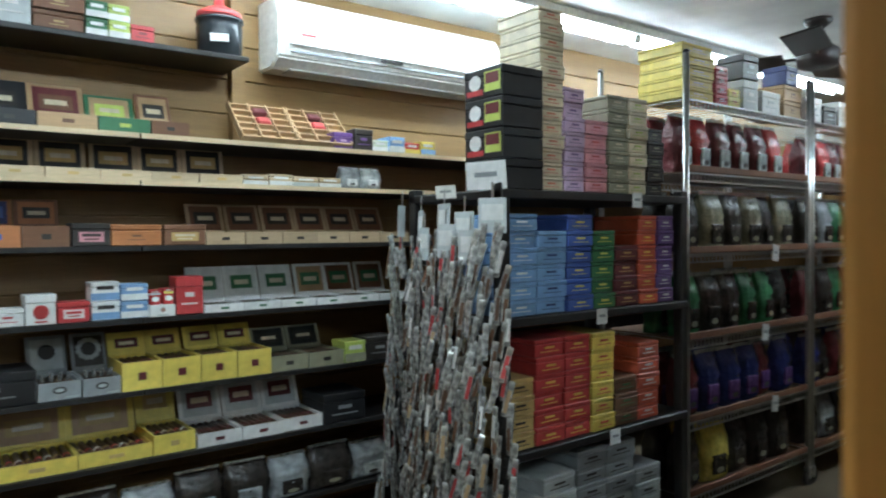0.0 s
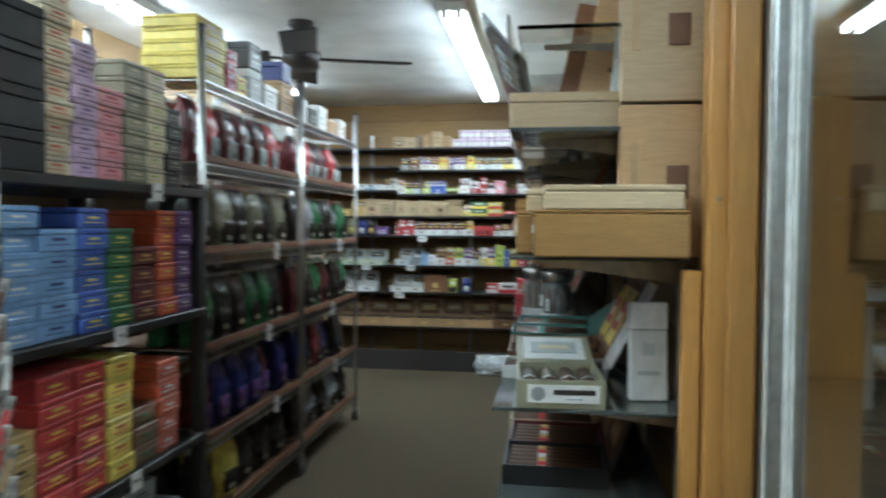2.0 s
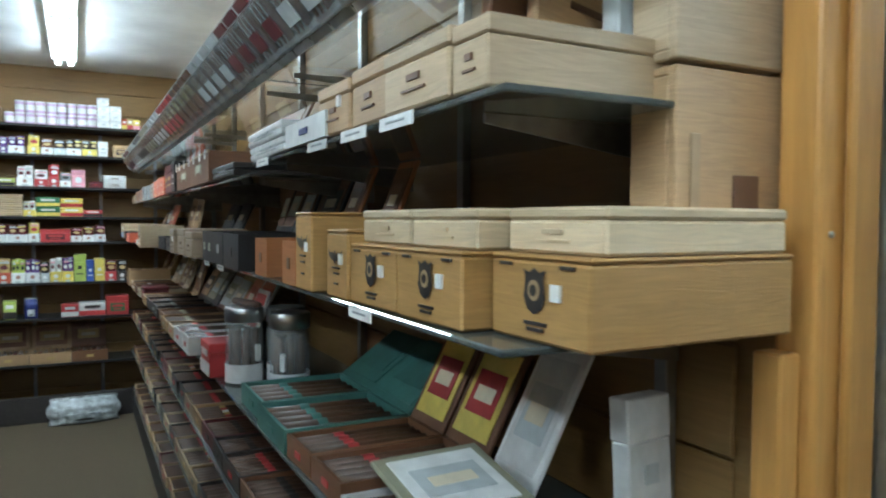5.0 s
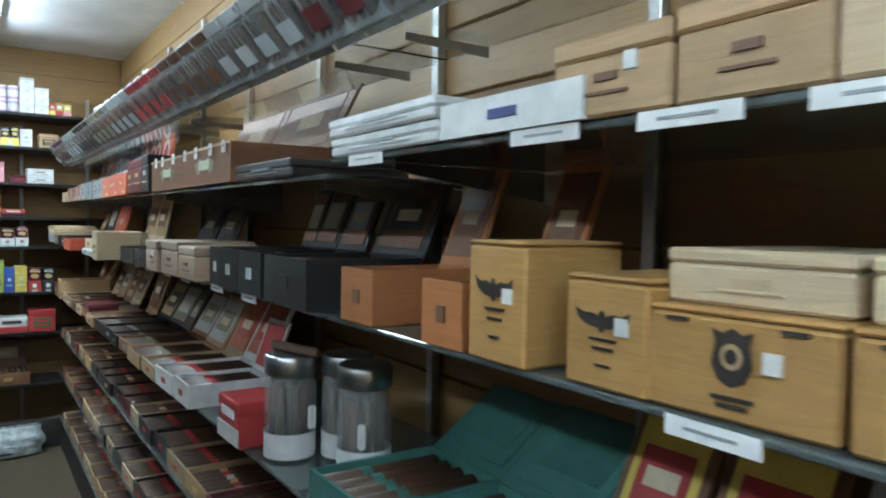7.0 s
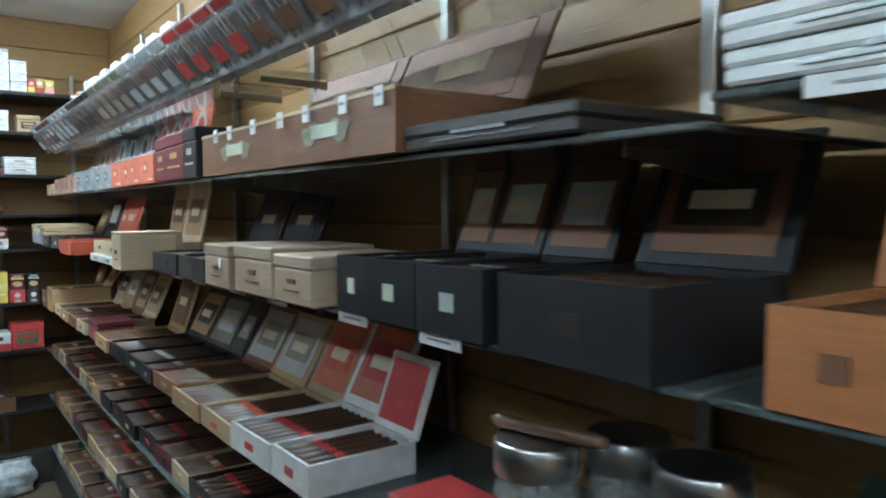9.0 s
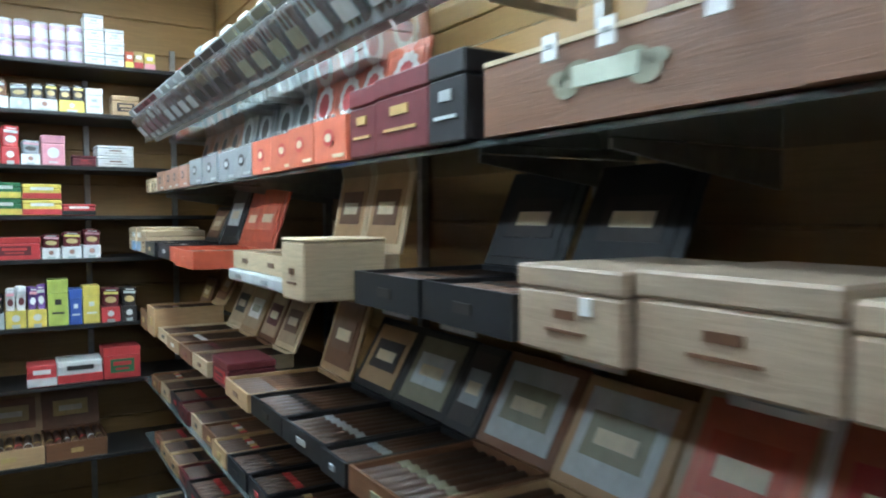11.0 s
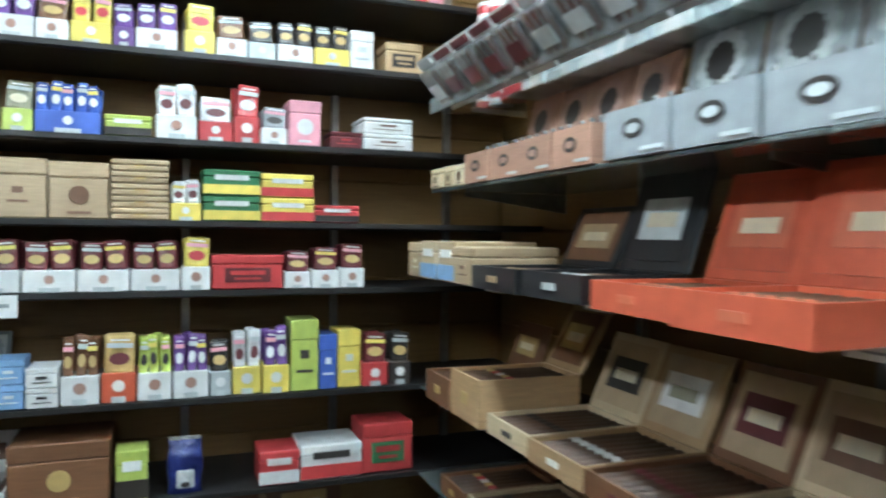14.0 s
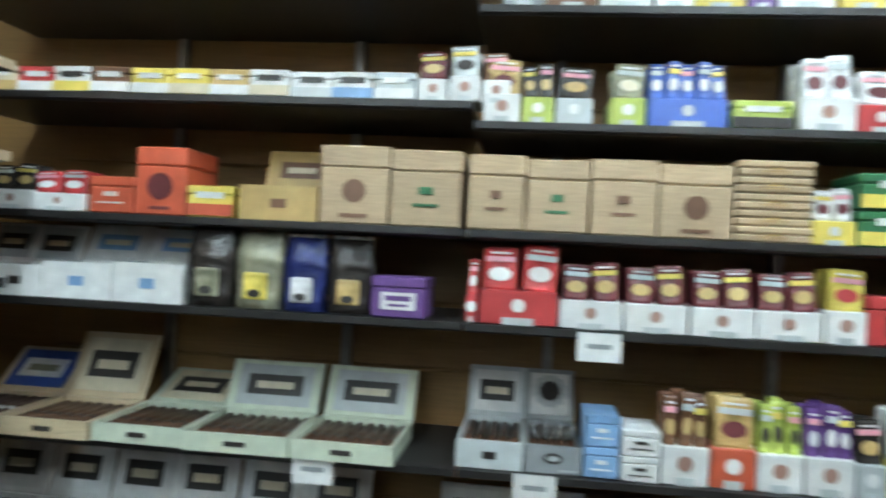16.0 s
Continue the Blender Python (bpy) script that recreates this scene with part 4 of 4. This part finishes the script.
row("right", 1.222, -1.80, R - .02, [(O(.09, .22, .085, "black", "w_brown", 72, .15, 5, "mint"),), (O(.12, .22, .085, "black", "w_brown", 68, .16, 5, "mint"),), (O(.13, .22, .085, "black", "w_brown", 68, .16, 5, "lgrey"),), .03, (O(.20, .22, .085, "black", "w_brown", 66, .17, 6, "dark"),)])
row("right", 1.222, -1.125, R - .01, [(O(.10, .18, .08, "w_orange", "w_brown", 68, .17, 4, "brown"),), .13, (O(.085, .18, .08, "w_orange", "w_brown", 68, .17, 4, "brown"),), .015, (C(.10, .14, .132, "w_gold", "dark", 4, True),), .045, (C(.10, .2, .105, "w_gold", "dark", 4, True),)])
for y, x in ((.54, .35), (.372, .352), (.205, .39)):
    key, mk = carton(.16, .28, .086, "w_gold", "dark", 5, True)
    put(key, mk, facing("right", x, y, 1.2235, 2))
    key, mk = carton(.155, .25, .046, "w_cream", "beige", 1)
    put(key, mk, facing("right", x + .02, y - .002, 1.3105, 2))
# crates standing on edge at the end of the shelves
for z, h, c in ((1.29, .285, "w_tan"), (1.515, .27, "w_beige")):
    crate = new("wooden_crate")
    for q in ((0, 0, 0, .17, .012, h), (0, .0122, 0, .17, .07, .010), (0, .0122, h - .010, .17, .07, h), (0, .0122, .0102, .010, .07, h - .0102), (.16, .0122, .0102, .17, .07, h - .0102)):
        part("crate_board", bm_box(*q, .002), WOODC[c[2:]], crate)
    part("handle_slot", bm_box(.02, -.003, h * .35, .034, 0, h * .75, .001), paper("tan"), crate)
    part("brand_print", bm_box(.085, -.003, h * .38, .125, 0, h * .6, .001), paper("brown"), crate, "dark burnt-in emblem")
    tagged(crate, "pale wooden crate on its side at the shelf end", "crate")
    crate.matrix_basis = pose(.555, .108, z if z > 1.4 else 1.2235, 0, 0, 0)
for k, (y, c) in enumerate(((.30, "w_brown"), (.34, "w_tan"), (.26, "w_tan"), (.38, "w_brown"))):
    key, mk = carton(.16, .022, .23, c, "dark", 1)
    put(key, mk, pose(.44 + .02 * k, y, 1.56, -14, 12, 0))
key, mk = carton(.085, .03, .20, "lgrey", "white", 1)
put(key, mk, pose(.535, .175, 1.475, -8, 6, 0))
# third shelf: open boxes
row("right", .925, -4.72, R - .06, [(O(.16, .22, .07, "w_brown", "w_brown", 70, .12, 6),), (O(.16, .24, .10, "w_tan", "w_brown", 60, .16, 6),), .02, (O(.18, .24, .04, "w_cream", "w_beige", 66, .17, 7, "dark"),), (O(.18, .24, .04, "w_tan", "w_beige", 66, .17, 7, "white"),), (O(.17, .24, .04, "w_brown", "w_beige", 66, .17, 7, "maroon"),), (O(.17, .24, .04, "w_cream", "w_beige", 66, .17, 7, "brown"),), .04, (C(.15, .12, .07, "maroon", "red", 0),), (O(.2, .24, .04, "w_tan", "w_brown", 72, .2, 8, "brown"),), (O(.2, .24, .04, "black", "w_tan", 60, .17, 7, "dark"),), (O(.2, .24, .04, "black", "olive", 60, .17, 7, "lgrey"),), (O(.1, .24, .04, "black", "dark", 60, .17, 5, "grey"),), (O(.2, .24, .04, "w_brown", "lgrey", 60, .17, 7, "olive"),), (O(.2, .24, .04, "w_tan", "lgrey", 60, .17, 7, "olive"),), (O(.18, .24, .04, "w_beige", "orange", 62, .2, 7, "hot"),), (O(.18, .24, .05, "white", "orange", 62, .2, 7, "red"),), (O(.14, .2, .055, "white", "red", 70, .14, 5, "red"),)])
row("right", .925, -1.60, R - .05, [(C(.12, .1, .09, "red", "white", 3),)])
for x, y in ((.375, 1.41), (.47, 1.36), (.45, 1.25)):
    key, mk = jar(.048, .195)
    put(key, mk, pose(x, y, .9265, 0, 0, rng.uniform(0, 90) - 60))
tube_cigar = part("loose_cigar", bm_lathe([(.004, 0), (.009, .01), (.009, .13), (.006, .145)], 10), paper("cigar"))
tagged(tube_cigar, "single dark cigar lying across the jar lid", "cigar")
tube_cigar.matrix_basis = pose(.36, 1.47, 1.131, 90, 0, 15)
row("right", .925, -1.20, R - .03, [(O(.20, .24, .045, "teal", "teal", 35, .17, 5, "teal"),), (O(.21, .24, .045, "teal", "teal", 35, .18, 5, "teal"),), (O(.13, .24, .04, "w_brown", "yellow", 62, .19, 5, "red"),), (O(.14, .24, .04, "w_brown", "yellow", 62, .19, 5, "red"),), .01, (O(.12, .24, .03, "white", "white", 62, .22, 5, "lgrey"),)])
# open white box at the shelf end, its label towards the entrance
key, mk = open_box(.17, .19, .055, "olive", "white", 12, .16, 4, "lgrey")
end_box = put(key, mk, pose(.365, .105, .9265, 0, 0, 3))
part("paper_label", bm_box(.02, -.0045, .012, .158, -.0005, .046), paper("white"), end_box, "white paper label")
part("label_seal", bm_ovals([(.04, .029, .014, .014, -.0052)]), paper("grey"), end_box)
part("label_bar", bm_box(.07, -.0055, .028, .15, -.0045, .038), paper("dark"), end_box)
part("label_bar", bm_box(.095, -.0055, .018, .125, -.0045, .021), paper("grey"), end_box)
key, mk = carton(.075, .03, .20, "white", "lgrey", 1)
put(key, mk, pose(.59, .20, .926, -4, 0, 5))
# lower shelves: rows of open boxes, dark cigars
for z, seed in ((.69, 1), (.46, 2), (.20, 3)):
    r2 = random.Random(seed)
    items, y = [], 0
    while y < 4.35:
        w = r2.choice((.15, .17, .19))
        c = r2.choice(("w_tan", "w_brown", "w_cream", "black", "w_tan", "dark", "maroon", "w_beige"))
        items.append((O(w, .24, .045, c, r2.choice(("w_brown", "w_tan", "cream", "dark", "maroon")), 70, .13, 6, r2.choice(("gold", "red", "dark"))),))
        y += w + .004
    row("right", z, -4.7, .318, items)
# tilted blister packs along the top shelf, cans stacked over them
y, i = .35, 0
PC = ["lgrey", "maroon", "lgrey", "brown", "red", "lgrey", "olive", "dark"]
while y < 4.70:
    key, mk = blister(.10, .15, PC[(i // 4) % len(PC)])
    put(key, mk, facing("right", .36, y + .10, 1.675) @ pose(0, -.015, 0, 42) @ pose(0, 0, -.035))
    y += .108
    i += 1
tagged(part("shelf_rail", bm_box(.338, .12, 1.650, .344, 4.86, 1.69, .002), glassy("rail_plastic", (.7, .75, .75), .15, .6)), "clear plastic rail along the top shelf", "shelf rail", kind="structure")
row("right", 1.665, -4.82, .44, [(can(.032, .09, "red", "white"), 3), (can(.032, .09, "white", "red"), 3), (can(.032, .09, "red", "white"), 3), (C(.09, .1, .06, "white", "red", 3), 4), (C(.09, .1, .07, "white", "lgrey", 1), 3), (C(.09, .1, .07, "lgrey", "white", 1), 4), (C(.10, .1, .07, "white", "lgrey", 1), 4)] + [(C(.09, .1, .09, "white", "lgrey", 1), 3), (C(.08, .1, .08, "lgrey", "grey", 1), 2)] * 7)

# side wall opposite: shelves by level
LF = -1.75
row("left", 1.62, -1.35, LF, [(O(.16, .2, .05, "dark", "dark", 66, .15, 6, "grey"),), (O(.15, .2, .05, "black", "black", 66, .15, 6, "dark"),), (O(.18, .2, .05, "w_tan", "maroon", 66, .15, 7, "brown"),), (O(.17, .2, .05, "green", "w_tan", 70, .12, 5, "lime"),), (O(.13, .2, .05, "w_brown", "w_tan", 66, .15, 5, "dark"),)])
for k in range(2):
    tr = new("wooden_tray")
    part("tray_base", bm_box(0, 0, 0, .24, .22, .006), WOODC["tan"], tr)
    for i in range(4):
        part("divider", bm_box(i * .078, 0, .0062, i * .078 + .006, .22, .03), WOODC["tan"], tr)
    for i in range(6):
        for j in range(3):
            part("cross_piece", bm_box(j * .078 + .0062, i * .042, .0062, j * .078 + .0778, i * .042 + .006, .026), WOODC["tan"], tr)
    for i in (1, 2):
        part("cigar_wrapper", bm_box(.09 + .0 * i, .03 + .06 * i, .008, .15, .07 + .06 * i, .035, .006), paper("red" if i == 1 else "maroon"), tr)
    tagged(tr, "shallow divided wooden cigar tray tilted on the shelf", "tray", "divided trays")
    tr.matrix_basis = facing("left", -1.77, -.34 + .245 * k, 1.625) @ pose(0, 0, 0, 44)
row("left", 1.62, .06, LF, [(C(.09, .1, .07, "purple", "violet", 1),), (C(.09, .1, .09, "dark", "purple", 1),), (C(.08, .1, .05, "mint", "white", 3),), (C(.08, .1, .07, "sky", "white", 3),), (C(.08, .1, .05, "red", "yellow", 3),), (C(.08, .1, .06, "yellow", "sky", 3),)])
row("left", 1.455, -1.35, LF, [(O(.165, .2, .035, "w_cream", "black", 80, .12, 6, "gold"),)] * 6 + [(C(.1, .12, .04, "w_cream", "white", 3),), (C(.1, .12, .045, "w_cream", "white", 3),), (C(.11, .12, .04, "w_cream", "lgrey", 3),), (C(.1, .12, .04, "w_beige", "white", 3),), (P(.1, .06, .09, "grey", "white"),), (P(.1, .06, .09, "lgrey", "white"),)])
row("left", 1.225, -1.35, LF, [(O(.13, .2, .07, "w_orange", "w_brown", 76, .1, 5, "blue"),), (O(.13, .2, .07, "w_orange", "navy", 76, .1, 5, "blue"),), (O(.14, .2, .07, "w_brown", "w_orange", 76, .1, 5, "dark"),), (C(.12, .1, .08, "dark", "pink", 0),), (C(.17, .2, .075, "w_orange", "brown", 1),), (C(.15, .2, .075, "w_brown", "gold", 0),)] + [(O(.15, .2, .045, "w_beige", "w_brown", 66, .13, 7, "dark"),)] * 6)
row("left", .97, -1.35, LF, [(C(.08, .08, .07, "white", "red", 1),), (C(.09, .08, .11, "red", "white", 2),), (C(.09, .08, .06, "white", "red", 1),), (C(.09, .08, .10, "white", "red", 2),), (C(.10, .08, .07, "red", "white", 0),), (C(.09, .08, .065, "white", "sky", 3), 2), (C(.09, .08, .06, "sky", "white", 3), 2), (T(.09, .1, .1, "white", "red", 2),), (C(.1, .08, .14, "red", "white", 1),)] + [(O(.15, .2, .03, "white", c, 72, .14, 6, "green"),) for c in ("white", "white", "white", "w_tan", "w_brown", "w_brown")])
row("left", .715, -1.35, LF, [(C(.3, .2, .11, "black", "grey", 1),), (O(.13, .2, .06, "grey", "lgrey", 66, .14, 5, "dark"),), (O(.12, .2, .06, "grey", "dark", 66, .14, 5, "dark"),)] + [(O(.135, .2, .10, "yellow", "yellow", 66, .09, 5, "maroon"),)] * 4 + [(O(.16, .2, .06, "olive", "black", 66, .1, 5, "dark"),)] * 2 + [(C(.1, .12, .09, "lime", "olive", 3),), (C(.14, .12, .1, "dark", "grey", 1),)])
row("left", .47, -1.40, LF, [(C(.12, .05, .20, "white", "red", 2),), (C(.1, .05, .20, "yellow", "red", 2),), (O(.24, .22, .05, "yellow", "w_tan", 76, .14, 8, "gold"),), (O(.24, .22, .05, "yellow", "w_tan", 76, .14, 8, "gold"),), (O(.15, .22, .07, "yellow", "yellow", 72, .16, 6, "gold"),)] + [(O(.17, .22, .05, "white", "lgrey", 70, .16, 6, "maroon"),)] * 3 + [(C(.2, .2, .12, "black", "grey", 1),)])
row("left", .20, -1.35, LF, [(P(.18, .12, .17, "dark", "grey"),), (P(.17, .12, .16, "grey", "dark"),), (P(.2, .12, .17, "dark", "dark"),), (P(.18, .12, .15, "grey", "lgrey"),), (P(.18, .12, .17, "dark", "grey"),)] * 2)
row("left", 1.965, -1.35, LF - .09, [(T(.1, .1, .14, "lgrey", "white", 2),), (T(.1, .1, .14, "white", "lgrey", 2),), (C(.11, .1, .14, "lgrey", "white", 1),), (C(.16, .14, .065, "w_brown", "", 1), 2), (C(.07, .1, .06, "green", "white", 3), 2), (C(.07, .1, .06, "lime", "white", 3), 2), (C(.08, .1, .06, "red", "maroon", 1),)])
pot = part("round_pot", bm_lathe([(.07, 0), (.085, .01), (.09, .12), (.085, .14), (.095, .145), (.095, .155)], 24), plain("black_enamel", (.03, .035, .04), .25))
part("lid", bm_lathe([(.094, .155), (.085, .18), (.05, .20), (.02, .21), (.018, .235)], 24), paper("red"), pot, "red domed lid")
part("pot_label", bm_box(-.035, -.0925, .05, .035, -.085, .08), paper("white"), pot)
tagged(pot, "black round pot with a red lid on the top shelf", "pot").matrix_basis = pose(-1.93, -.36, 1.966, 0, 0, 70)
# clear plastic bags near the floor
for x, y, c in ((.02, 4.84, "lgrey"), (-1.0, 1.0, "grey")):
    key, mk = pouch(.42, .16, .16, c, "lgrey", "plastic_bag")
    put(key, mk, pose(x - .2, y - .1, .001, 0, 0, 3))

# price strips on the shelf edges
for k, y in enumerate((.42, 1.5, 1.72, 2.0, 2.2, 2.45, 2.62, 3.1, 3.5, 4.0, 4.4)):
    key, mk = price_tag(.085, .016)
    put(key, mk, pose(.341 if y > .5 else .339, y + .09, 1.205 if k % 2 else 1.206, 0, 0, -90))
for k, y in enumerate((.30, .45, .62, 1.0)):
    key, mk = price_tag(.10, .016)
    put(key, mk, pose(.341, y + .1, 1.454, 0, 0, -90))
for k, y in enumerate((1.66, 1.76, 1.88, 1.98, 2.1, 2.22, 2.3)):
    key, mk = price_tag(.022, .026)
    put(key, mk, pose(.318, y, 1.512, 0, 0, -90))
